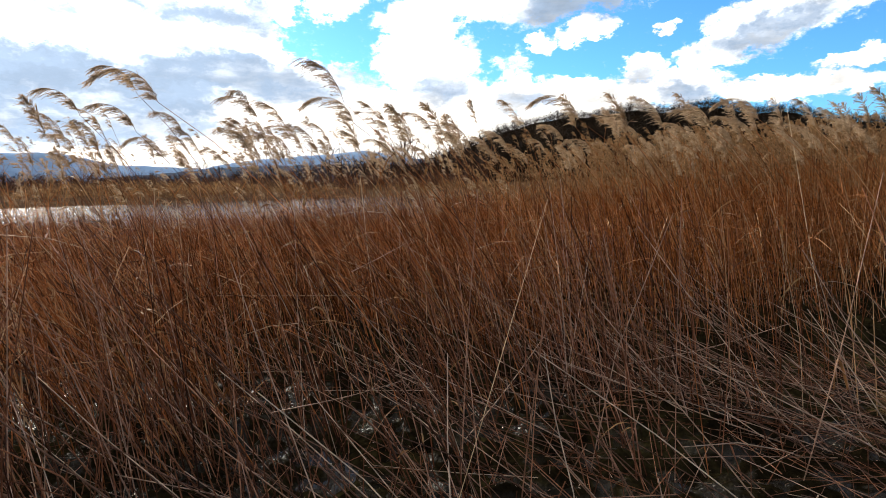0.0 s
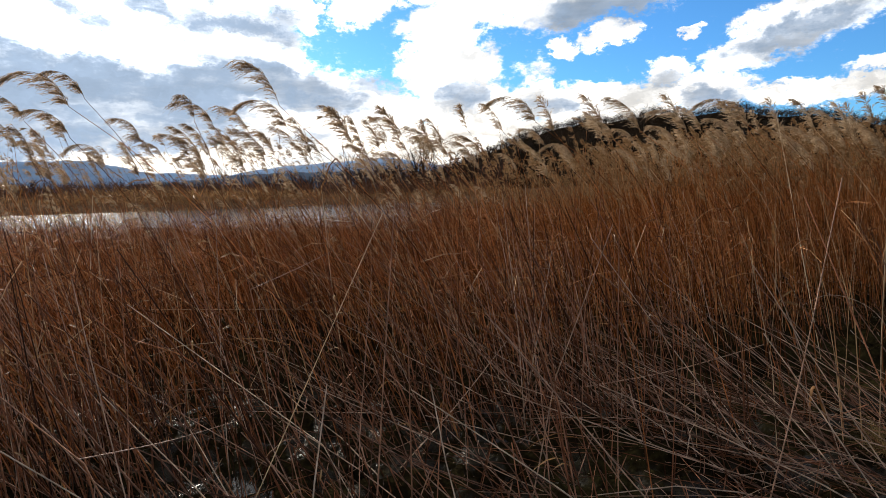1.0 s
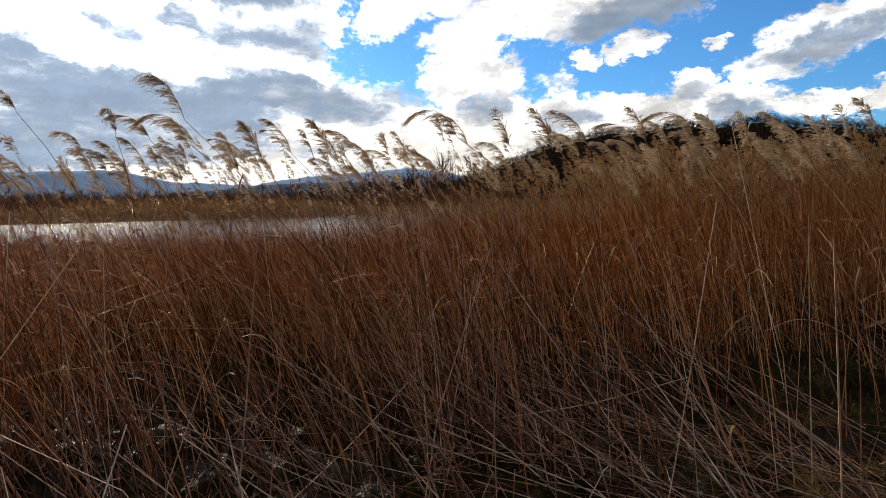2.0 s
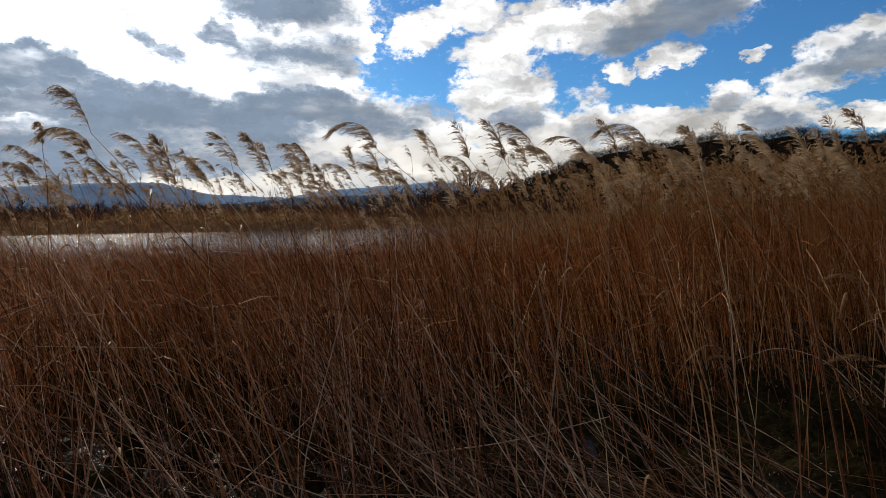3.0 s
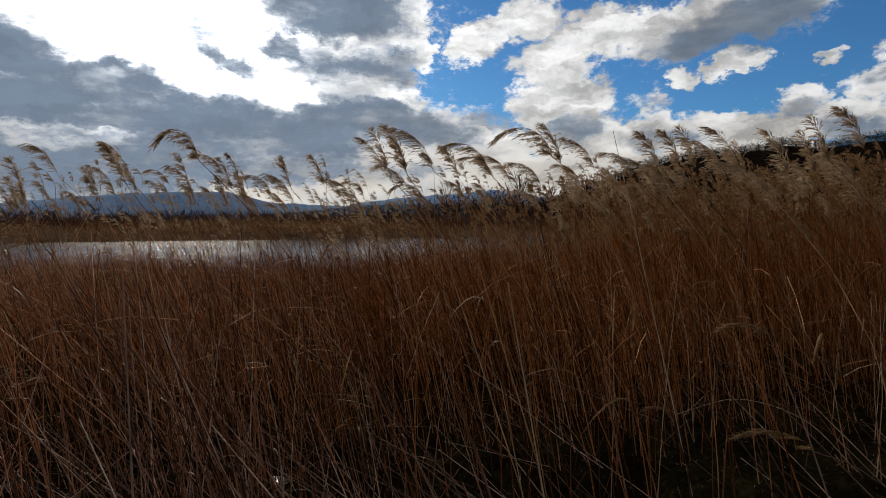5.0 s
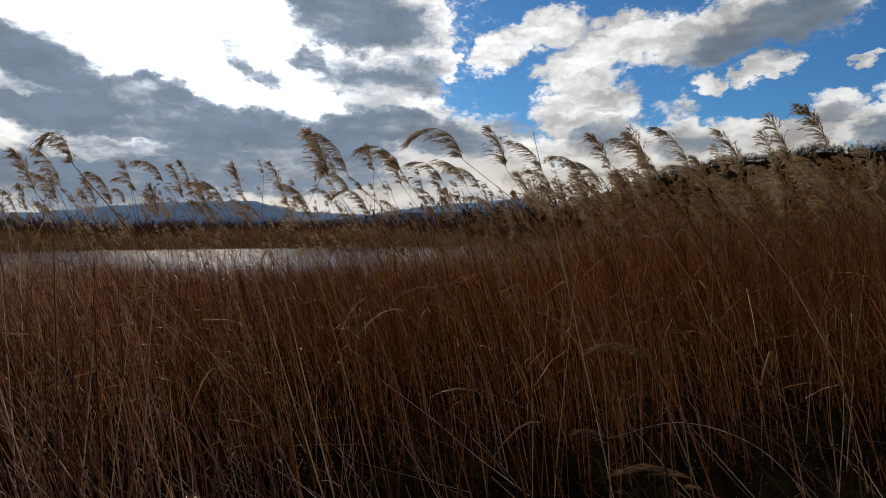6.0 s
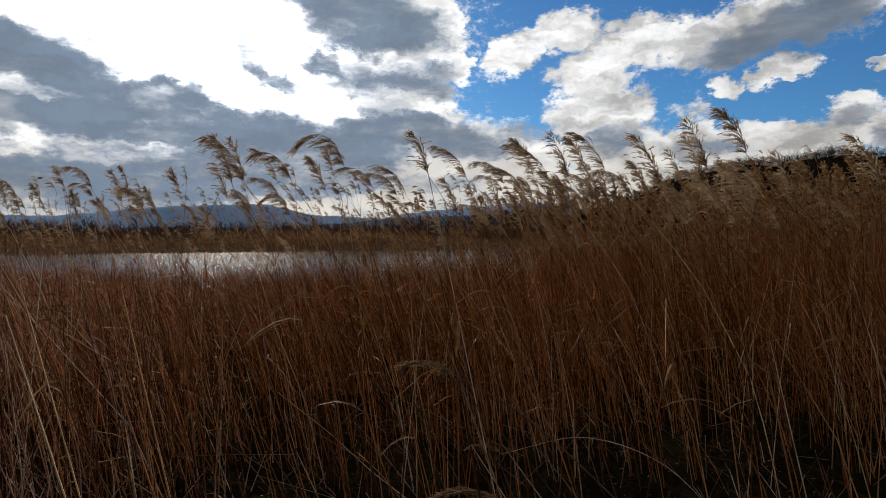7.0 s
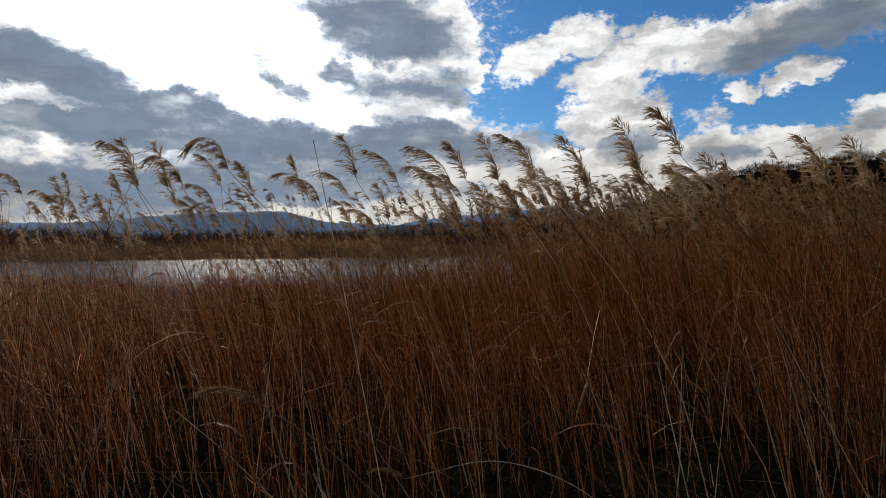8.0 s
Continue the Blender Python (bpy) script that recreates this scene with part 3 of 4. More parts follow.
def bare_trees(bases, heights, limbs, twigs, spread, thick, rise=(0.5, 1.4)):
    """Leafless trees: a tapered trunk, limbs leaving it upwards, and twigs on the limbs."""
    n = len(bases)
    k = 4
    s = np.linspace(0, 1, k)
    lean = rng.normal(0, 0.06, (n, 2))
    trunk = bases[:, None] + np.concatenate([lean[:, None] * (s ** 1.5)[None, :, None], np.broadcast_to(s[None, :, None], (n, k, 1))], -1) * heights[:, None, None]
    out = [tube_arrays(trunk, thick * heights[:, None] * (1 - 0.85 * s)[None])]
    t0 = rng.uniform(0.2, 0.9, (n, limbs))
    ang = rng.uniform(0, 2 * np.pi, (n, limbs))
    start = bases[:, None] + np.concatenate([lean[:, None] * (t0 ** 1.5)[..., None], t0[..., None]], -1) * heights[:, None, None]
    ln = heights[:, None] * spread * (1.1 - t0 * 0.75) * rng.uniform(0.6, 1.2, (n, limbs))
    d = unit(np.stack([np.cos(ang), np.sin(ang), rng.uniform(*rise, (n, limbs))], -1))
    bend = np.array([0, 0, 0.25])
    s3 = np.linspace(0, 1, 3)
    limb = (start[:, :, None] + ln[..., None, None] * (d[:, :, None] * s3[:, None] + bend * (s3 ** 2)[:, None])).reshape(-1, 3, 3)
    hh = np.repeat(heights, limbs)
    out.append(strand_arrays(limb, thick * 0.5 * hh[:, None] * (1 - 0.8 * s3)[None], unit(np.cross(limb[:, 2] - limb[:, 0], rng.normal(0, 1, (len(limb), 3))))))
    u = rng.uniform(0.25, 1.0, (len(limb), twigs))
    root = limb[:, 0][:, None] + (limb[:, 2] - limb[:, 0])[:, None] * u[..., None]
    td = unit(rng.normal(0, 1, (len(limb), twigs, 3)) * [0.8, 0.8, 0.5] + [0, 0, 0.7] + np.repeat(d.reshape(-1, 3)[:, None], twigs, 1) * 0.6)
    tl = (np.repeat(ln.ravel(), twigs).reshape(-1, twigs) * rng.uniform(0.3, 0.65, (len(limb), twigs)))
    s2 = np.linspace(0, 1, 2)
    tw = (root[:, :, None] + tl[..., None, None] * td[:, :, None] * s2[:, None]).reshape(-1, 2, 3)
    ht = np.repeat(hh, twigs)
    out.append(strand_arrays(tw, thick * 0.24 * ht[:, None] * (1 - 0.6 * s2)[None], unit(np.cross(tw[:, 1] - tw[:, 0], rng.normal(0, 1, (len(tw), 3))))))
    return join(out)


nt = 1600
row = np.where(rng.uniform(0, 1, nt) < 0.6, rng.uniform(5.2, 6.5, nt), rng.uniform(2.5, 5.2, nt))
tb = hill_point(rng.uniform(0, 0.60 * nc, nt), row)
V, F = bare_trees(tb - [0, 0, 0.6], rng.uniform(3.2, 7.6, nt), 7, 6, 0.72, 0.017, (0.15, 1.0))
nt = 2100
V2, F2 = bare_trees(hill_point(rng.uniform(0, 0.60 * nc, nt), rng.uniform(5.0, 6.2, nt)) - [0, 0, 0.5], rng.uniform(2.0, 4.6, nt), 6, 5, 0.9, 0.024, (0.1, 0.9))
V, F = join([(V, F), (V2, F2)])
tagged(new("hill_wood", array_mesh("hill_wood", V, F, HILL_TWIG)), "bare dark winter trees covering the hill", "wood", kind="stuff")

# bushes and low trees on the flat land behind the far shore
nb = 950
b_az = rng.uniform(-72, 2, nb)
b_d = rng.uniform(95, 170, nb)
bx, by = np.sin(np.radians(b_az)) * b_d, np.cos(np.radians(b_az)) * b_d
bh = (np.interp(b_az, [-72, -50, -36, -25, -17, -8, 2], [2.8, 3.0, 2.7, 3.3, 4.2, 6.0, 7.5]) * rng.uniform(0.45, 1.0, nb) * (1 + 0.5 * wobble(bx, by, 0.11, 5.0)) * np.where(rng.uniform(0, 1, nb) < 0.06, 1.5, 1.0))
V, F = bare_trees(np.stack([bx, by, land(bx, by) - 0.2], -1), bh, 8, 6, 0.65, 0.03)
tagged(new("far_bushes", array_mesh("far_bushes", V, F, BUSH_TWIG)), "dark leafless bushes along the far shore", "bushes", kind="stuff")

# a brown thicket between the far reeds and the dark bushes
nb = 800
b_az = rng.uniform(-70, 0, nb)
b_d = rng.uniform(70, 96, nb)
bx, by = np.sin(np.radians(b_az)) * b_d, np.cos(np.radians(b_az)) * b_d
bh = rng.uniform(0.9, 1.9, nb) * (1 + 0.45 * wobble(bx, by, 0.13, 3.0))
V, F = bare_trees(np.stack([bx, by, land(bx, by) - 0.15], -1), bh, 9, 6, 0.95, 0.035)
tagged(new("shore_thicket", array_mesh("shore_thicket", V, F, THICKET)), "brown leafless thicket on the low far shore", "bushes", kind="stuff")


# ---- reeds ----
def reed_paths(base, height, lean, bend, k=5):
    """Stems from base (n, 3), height (n), leaning by the vector lean (n, 2) per metre, bent more towards the tip."""
    s = np.linspace(0, 1, k)
    h = height[:, None]
    off = lean[:, None] * (s[None, :, None] * 0.45 + (s ** 2.2)[None, :, None] * bend[:, None, None])
    z = s[None] * np.sqrt(np.maximum(1 - (np.linalg.norm(off[:, -1], axis=-1)[:, None] * s[None]) ** 2 * 0.5, 0.3))
    return base[:, None] + np.concatenate([off * h[..., None], (z * h)[..., None]], -1)


def plume(branches, spikes, length, droop, seed, width=1.0, grain=1.0, lee=1.0, rings=9, joints=4):
    """One flower head at the origin: an arching axis whose side branches hang like a flag towards -x, full of fine spikelets."""
    g = np.random.default_rng(seed)
    s = np.linspace(0, 1, rings)
    head = np.radians(78 - droop * 145 * s ** 1.15)
    steps = np.stack([-np.cos(head), 0.10 * np.sin(s * 3 + seed), np.sin(head)], -1) * length / (rings - 1)
    axis_p = np.concatenate([np.zeros((1, 3)), np.cumsum((steps[1:] + steps[:-1]) / 2, 0)])
    out = [tube_arrays(axis_p[None], (0.0020 * (1 - 0.7 * s))[None])]
    # branches leave the axis in tiers
    tiers = np.sort(g.uniform(0.0, 0.96, max(branches // 2, 5)))
    t = np.clip(g.choice(tiers, branches) + g.normal(0, 0.012, branches), 0, 0.97)
    root = np.stack([np.interp(t, s, axis_p[:, i]) for i in range(3)], -1)
    bl = length * (0.13 + 0.23 * np.sin(np.pi * np.clip(t * 0.8 + 0.12, 0, 1)) ** 1.5) * g.uniform(0.5, 1.1, branches)
    tang = unit(np.stack([np.interp(t, s, np.gradient(axis_p[:, i], s)) for i in range(3)], -1))
    d0 = unit(tang * 0.95 + g.normal(0, 0.20, (branches, 3)) * width + [-0.26 * lee, 0, -0.02])
    q = np.linspace(0, 1, joints)
    fall = np.array([-0.26, 0, -0.55]) * lee
    B = root[:, None] + bl[:, None, None] * (d0[:, None] * q[None, :, None] + fall * (q ** 2)[None, :, None])
    side = unit(np.cross(d0, g.normal(0, 1, (branches, 3))))
    out.append(strand_arrays(B, grain * np.tile(np.interp(q, [0, 0.33, 0.67, 1], [0.0006, 0.0010, 0.0010, 0.0003]), (branches, 1)), side))
    # spikelets lie close along the branches
    u = g.uniform(0.18, 1.0, (branches, spikes))
    sp = np.stack([np.stack([np.interp(u[i], q, B[i, :, c]) for c in range(3)], -1) for i in range(branches)]).reshape(-1, 3)
    dd = unit(np.repeat(d0, spikes, 0) * 0.7 + np.repeat(u.reshape(-1, 1), 3, 1) * fall * 1.2 + g.normal(0, 0.17, (len(sp), 3)))
    sl = g.uniform(0.014, 0.030, len(sp)) * grain ** 0.4
    W = np.tile(np.array([0.0011, 0.0004]), (len(sp), 1)) * g.uniform(0.7, 1.3, (len(sp), 1)) * grain
    S = sp[:, None] + dd[:, None] * sl[:, None, None] * np.linspace(0, 1, 2)[None, :, None]
    ss = unit(np.cross(dd, g.normal(0, 1, (len(sp), 3))))
    out.append(strand_arrays(S, W, ss))
    return join(out)


def small_plume(branches, length, droop, seed, width, full, k, fluff=0.34, lift=0.7, stalk=True):
    """A lighter flower head for the reeds further off: plain tufts, fuller or slimmer, more or less fluffy."""
    g = np.random.default_rng(seed)
    s = np.linspace(0, 1, 4)
    axis_p = np.stack([-length * (0.15 * s + droop * s ** 2), 0 * s, length * (0.95 * s - droop * 0.6 * s ** 2.4)], -1)
    t = g.uniform(0.0, 0.97, branches)
    root = np.stack([np.interp(t, s, axis_p[:, i]) for i in range(3)], -1)
    bl = length * full * (0.36 - 0.22 * t) * g.uniform(0.6, 1.3, branches)
    d0 = unit(np.array([-0.28, 0, lift]) + g.normal(0, fluff, (branches, 3)))
    q = np.linspace(0, 1, k)
    B = root[:, None] + bl[:, None, None] * (d0[:, None] * q[None, :, None] + np.array([-0.24, 0, -0.30]) * (q ** 2)[None, :, None])
    W = width * np.tile(np.array([0.35, 1.0, 0.2]) if k == 3 else np.array([1.0, 0.35]), (branches, 1)) * g.uniform(0.6, 1.4, (branches, 1))
    out = [strand_arrays(B, W, unit(np.cross(d0, g.normal(0, 1, (branches, 3)))))]
    if stalk:
        out.append(tube_arrays(axis_p[None], (0.002 * (1 - 0.7 * s))[None]))
    return join(out)


def scatter(template, pos, turn, scale):
    """Copies of a template's arrays at pos (n, 3), turned about z and scaled."""
    v, f = template
    c, s = np.cos(turn)[:, None], np.sin(turn)[:, None]
    x = v[None, :, 0] * c - v[None, :, 1] * s
    y = v[None, :, 0] * s + v[None, :, 1] * c
    V = np.stack([x, y, np.broadcast_to(v[None, :, 2], x.shape)], -1) * scale[:, None, None] + pos[:, None]
    F = f[None] + (np.arange(len(pos)) * len(v))[:, None, None]
    return V.reshape(-1, 3), F.reshape(-1, 4)


def blades(paths, count, length, seed, width=0.0055):
    """Dry leaves springing from stems: narrow, arched and hanging."""
    g = np.random.default_rng(seed)
    n, k, _ = paths.shape
    pick = g.integers(0, n, count)
    u = g.uniform(0.25, 0.85, count) * (k - 1)
    i0 = np.floor(u).astype(int)
    fr = (u - i0)[:, None]
    root = paths[pick, i0] * (1 - fr) + paths[pick, np.minimum(i0 + 1, k - 1)] * fr
    a = g.normal(np.pi, 1.1, count)
    up = g.uniform(0.2, 1.2, count)
    d = unit(np.stack([np.cos(a), np.sin(a), up], -1))
    L = length * g.uniform(0.5, 1.3, count)
    q = np.linspace(0, 1, 5)
    drop = g.uniform(0.3, 1.5, count)
    P = root[:, None] + L[:, None, None] * (d[:, None] * q[None, :, None] + np.stack([-0.15 * drop, 0 * drop, -drop], -1)[:, None] * (q ** 2)[None, :, None])
    W = width * g.uniform(0.5, 1.2, (count, 1)) * np.array([0.5, 1.0, 0.9, 0.6, 0.08])[None]
    return ribbon_arrays(P, W, unit(np.cross(d, np.array([0, 0, 1.0])) + g.normal(0, 0.3, (count, 3))))


def place(n, test, box):
    """n random places in the box (x0, x1, y0, y1) kept with the chance test(x, y)."""
    xs, ys = [], []
    got = 0
    while got < n:
        x, y = rng.uniform(box[0], box[1], 20000), rng.uniform(box[2], box[3], 20000)
        keep = rng.uniform(0, 1, 20000) < test(x, y)
        xs.append(x[keep])
        ys.append(y[keep])
        got += keep.sum()
    return np.concatenate(xs)[:n], np.concatenate(ys)[:n]


def offset(x, y):
    """How far a place lies before the line of the walk."""
    return (x + 0.1) * -0.5 + (y + 1.2) * 0.866


def clumps(x, y):
    return np.clip(0.55 + 0.9 * wobble(x, y, 2.3, 0.4) + 0.5 * wobble(x, y, 6.1, 1.4), 0.05, 1)


def tufts(x, y):
    """Stools of stems with gaps between them, closing up further off."""
    near = np.exp(-np.maximum(offset(x, y) - 2, 0) / 2.5)
    return np.clip(clumps(x, y) + near * (1.5 * wobble(x, y, 7.0, 2.2) + 0.6 * wobble(x, y, 17.0, 5.0) - 0.25), 0.02, 1)


def ramp01(v, a, b):
    return np.clip((v - a) / (b - a), 0, 1)


def bare(x, y):
    """Little grows in the dark hollow beside the path."""
    open_mud = 0.97 * np.exp(-(((x - 3.9) / 1.55) ** 2 + ((y - 3.9) / 1.05) ** 2))
    for cx, cy, w, d in ((0.35, 2.25, 0.45, 0.4), (-0.7, 1.7, 0.25, 0.2), (2.3, 3.1, 0.4, 0.3)):
        open_mud = np.maximum(open_mud, 0.85 * np.exp(-(((x - cx) / w) ** 2 + ((y - cy) / d) ** 2)))
    return 1 - open_mud


def dry(x, y):
    return (lake_depth(x, y) < 0.3).astype(float)


def eastness(x, y):
    return ramp01(x - 0.03 * y, -2.2, 5.0)


def reed_bed(name, label, x, y, height, lean, bend, radius, mat, leaves, leaf_len, heads, templates, seed, k=5, kink=0.012):
    n = len(x)
    base = np.stack([x, y, land(x, y) - 0.05], -1)
    P = reed_paths(base, height, lean, bend, k)
    # slight kinks, so that no stem is a clean arc
    P[:, 1:-1, :2] += rng.normal(0, kink, (n, k - 2, 2)) * height[:, None, None]
    bed = tagged(new(name), label, "reeds", kind="stuff")
    s = np.linspace(0, 1, k)
    V, F = tube_arrays(P, radius[:, None] * (1 - 0.6 * s)[None])
    part("stems", array_mesh("stems", V, F, mat), bed, kind="stuff")
    if leaves:
        V, F = blades(P, leaves, leaf_len, seed)
        part("leaves", array_mesh("leaves", V, F, LEAF), bed, kind="stuff")
    if heads is not None and heads.any():
        tips = P[heads, -1]
        near = np.where(tips[:, 0] < -0.5, tips[:, 1] < 18, np.hypot(tips[:, 0] - 2, tips[:, 1] - 1) < 7.2)
        which = rng.integers(0, 5, len(tips))
        east = tips[:, 0] + 0.3 * tips[:, 1] > 2.2
        for group, kinds, stuff_mat, size in ((~near, templates, FIELD_PLUME, 1.0), (near & east, FINE_HEADS, FIELD_PLUME, 0.82), (near & ~east, FINE_HEADS, PLUME, 1.0)):
            arr = []
            for i, tpl in enumerate(kinds):
                sel = (which % len(kinds) == i) & group
                if sel.any():
                    arr.append(scatter(tpl, tips[sel], rng.normal(0.0, 0.45, sel.sum()), rng.uniform(0.65, 1.15, sel.sum()) * size))
            if arr:
                V, F = join(arr)
                part("plumes", array_mesh("plumes", V, F, stuff_mat), bed, kind="stuff")
    return P


def wind(n, strength, jitter):
    return np.stack([-strength + rng.normal(0, jitter, n), rng.normal(0.0, jitter, n)], -1)


FAR_HEADS = [small_plume(17, 0.28, d, i + 40, 0.014, 0.70, 2, 0.6, 0.4, False) for i, d in enumerate((0.08, 0.22, 0.15, 0.35))]
FINE_HEADS = [plume(26, 5, 0.26, d, i + 80, 1.0, 2.0, 0.85, 5, 3) for i, d in enumerate((0.12, 0.32, 0.5, 0.22, 0.4))]
MID_HEADS = [plume(24, 4, 0.25, d, i + 60, 1.7, 4.6, 0.42, 5, 3) for i, d in enumerate((0.02, 0.12, 0.26, 0.06, 0.45))]

# short, broken and dense growth near the water
n = 38000
x, y = place(n, lambda x, y: (0.5 + 0.5 * np.maximum(ramp01(-x, 1, 6), ramp01(offset(x, y), 5, 8))) * np.maximum(tufts(x, y), 0.95 * (lake_depth(x, y) > -4.5)) * ramp01(offset(x, y), 1.4, 2.9) * (offset(x, y) < 12) * dry(x, y) * (1 - 0.2 * eastness(x, y) * (offset(x, y) < 4.2)) * bare(x, y), (-15, 10, -1, 17))
loose = 1 - 0.5 * ramp01(x, -0.5, 2.5)
hgt = rng.uniform(0.74, 1.08, n) * (np.clip(1.90 - 0.083 * offset(x, y), 0.7, 1.52) + 0.05 * ramp01(x, -1, 3.5) * np.clip(offset(x, y) - 3, 0, 6)) * (1 + 0.14 * ramp01(lake_depth(x, y), -5, -1))
lean = np.stack([-0.47 * (1 - 0.4 * ramp01(x, 1.5, 4.5)) * (1 - 0.45 * ramp01(x, -0.5, 1.0) * (1 - ramp01(offset(x, y), 3.4, 5.0))) + rng.normal(0, 0.34, n) * loose, rng.normal(0, 0.34, n) * loose], -1)
bend, thick = rng.uniform(0, 0.6, n), rng.uniform(0.0026, 0.0052, n)
west = x + 0.9 * wobble(x, y, 1.1, 2.0) + rng.normal(0, 0.5, n) < 0.9
west = west | (offset(x, y) + rng.normal(0, 0.5, n) < 4.4)
beside = (offset(x, y) + rng.normal(0, 0.4, n) < 3.7) & (x + rng.normal(0, 0.6, n) < 2.0)
for sel, name, label, mat, leaves in ((beside, "bank_reed_bed", "weathered greyish brown reed stems beside the wet hollow", NEAR_STEM, 500),
                                      (west & ~beside, "short_reed_bed", "dense reddish brown broken reed stems standing in shallow water", STEM, 1000),
                                      (~west & ~beside, "low_reed_bed", "dense orange brown low reed stems behind the bank", TALL_STEM, 600)):
    low_heads = (rng.uniform(0, 1, sel.sum()) < 0.08) & (offset(x[sel], y[sel]) > 4.5) if name == "low_reed_bed" else None
    reed_bed(name, label, x[sel], y[sel], hgt[sel], lean[sel], bend[sel], thick[sel], mat, leaves, 0.2, low_heads, MID_HEADS, 11, k=3)
# thin stems standing in the shallows before the open water
n = 4200
x, y = place(n, lambda x, y: ramp01(offset(x, y), 6.5, 8.5) * ramp01(lake_depth(x, y), -9, -3) * (lake_depth(x, y) < 2.5), (-16, 4, 2, 22))
reed_bed("shallows_reeds", "thin dark brown reed stems standing in the shallow lake edge", x, y, rng.uniform(0.92, 1.5, n), wind(n, 0.42, 0.22), rng.uniform(0, 0.8, n),
         rng.uniform(0.0024, 0.0042, n), STEM, 300, 0.2, None, None, 15, k=4)
# tall reeds at middle distance
n = 8800
x, y = place(n, lambda x, y: (0.20 + 0.80 * ramp01(x - 0.03 * y, 0.6, 5.2)) * clumps(x, y) * ramp01(offset(x, y), 3.4, 6.0) * dry(x, y), (-14, 14, 1, 16))
hgt = np.minimum(rng.normal(1.95, 0.30, n) + 0.12 * ramp01(x, 2.2, 5), 2.12 + 0.2 * ramp01(x, 2.2, 5))
heads = rng.uniform(0, 1, n) < 0.34
hgt = np.where(heads, hgt, hgt * np.clip(0.62 + 0.035 * x, 0.60, 0.82))
reed_bed("tall_reed_bed", "tall dry brown reeds with feathery tan plumes", x, y, hgt, wind(n, 0.08, 0.12) * (1 + 1.9 * ramp01(-x, -3, 0))[:, None], rng.uniform(0.1, 0.9, n),
         rng.uniform(0.0028, 0.0048, n), TALL_STEM, 4200, 0.17, heads, MID_HEADS, 12, kink=0.018)
# the reed field running back towards the hill
n = 15000
x, y = place(n, lambda x, y: dry(x, y) * ramp01(x, 3.2 - 0.05 * y, 6) * (1.0 - 0.7 * ramp01(y, 16, 60)), (-6, 60, 14, 75))
hgt = rng.normal(1.92, 0.28, n)
heads = rng.uniform(0, 1, n) < 0.36
hgt = np.where(heads, hgt, hgt * 0.85)
reed_bed("far_reed_field", "broad field of dry brown reeds with tan plumes", x, y, hgt, wind(n, 0.12, 0.09), rng.uniform(0, 0.8, n),
         rng.uniform(0.0035, 0.0055, n), FAR_REED, 0, 0.2, heads, FAR_HEADS, 13, k=3)
# reeds on the far shore
def behind_shore(x, y):
    return y - np.interp(x, FAR_X, FAR_Y)


n = 12500
x, y = place(n, lambda x, y: ramp01(behind_shore(x, y), 0.2, 1.0) * np.exp(-np.maximum(behind_shore(x, y), 0) / 12), (-90, 4, -5, 92))
hgt = rng.normal(0.30, 0.08, n) + 0.45 * np.clip(wobble(x, y, 0.8, 2.0) + 0.6 * wobble(x, y, 1.9, 0.3), 0, 1) + 0.35 * (wobble(x, y, 0.21, 0.6) > 0.35)
heads = rng.uniform(0, 1, n) < 0.06
reed_bed("far_shore_reeds", "band of straw brown reeds along the far shore", x, y, np.clip(hgt, 0.2, 1.5) * (0.5 + 0.7 * ramp01(behind_shore(x, y), 0.5, 9)), wind(n, 0.2, 0.5), rng.uniform(0, 0.8, n),
         rng.uniform(0.010, 0.018, n), SHORE_REED, 0, 0.2, heads, FAR_HEADS, 14, k=3)


def hummocks(x, y, size, tall, count, seed):
    """Rounded tussocks: blades that spring from a dome and droop outwards."""
    g = np.random.default_rng(seed)
    n = len(x)
    a, e = g.uniform(0, 2 * np.pi, (n, count)), np.arcsin(g.uniform(0.05, 1, (n, count)))
    out = np.stack([np.cos(a) * np.cos(e), np.sin(a) * np.cos(e), np.sin(e)], -1)
    dome = np.stack([size, size, tall], -1)[:, None]
    root = np.stack([x, y, land(x, y) - 0.05], -1)[:, None] + out * dome * g.uniform(0.45, 0.85, (n, count, 1))
    q = np.linspace(0, 1, 3)
    way = unit(out + [-0.25, 0, 0.7] + g.normal(0, 0.3, (n, count, 3)))
    ln = (0.30 * tall)[:, None] * g.uniform(0.6, 1.3, (n, count))
    P = (root[:, :, None] + ln[..., None, None] * (way[:, :, None] * q[:, None] + np.array([-0.2, 0, -0.5]) * (q ** 2)[:, None])).reshape(-1, 3, 3)
    W = g.uniform(0.03, 0.07, (n * count, 1)) * np.array([[0.6, 1.0, 0.2]])
    return strand_arrays(P, W, unit(np.cross(way.reshape(-1, 3), g.normal(0, 1, (n * count, 3)))))


n = 520
x, y = place(n, lambda x, y: ramp01(behind_shore(x, y), 2.0, 10.0) * np.exp(-np.maximum(behind_shore(x, y) - 8, 0) / 16) * np.clip(0.45 + 1.1 * wobble(x, y, 0.17, 1.1), 0.04, 1), (-90, 4, -5, 100))
g = np.random.default_rng(63)
tall = g.uniform(0.6, 1.5, n) * (1 + 0.45 * ramp01(behind_shore(x, y), 6, 25))
V, F = hummocks(x, y, tall * g.uniform(0.8, 1.7, n), tall, 60, 64)
tagged(new("shore_hummocks", array_mesh("shore_hummocks", V, F, SHORE_HUMMOCK)), "rounded brown tussocks of dry sedge behind the far shore", "tussocks", kind="stuff")


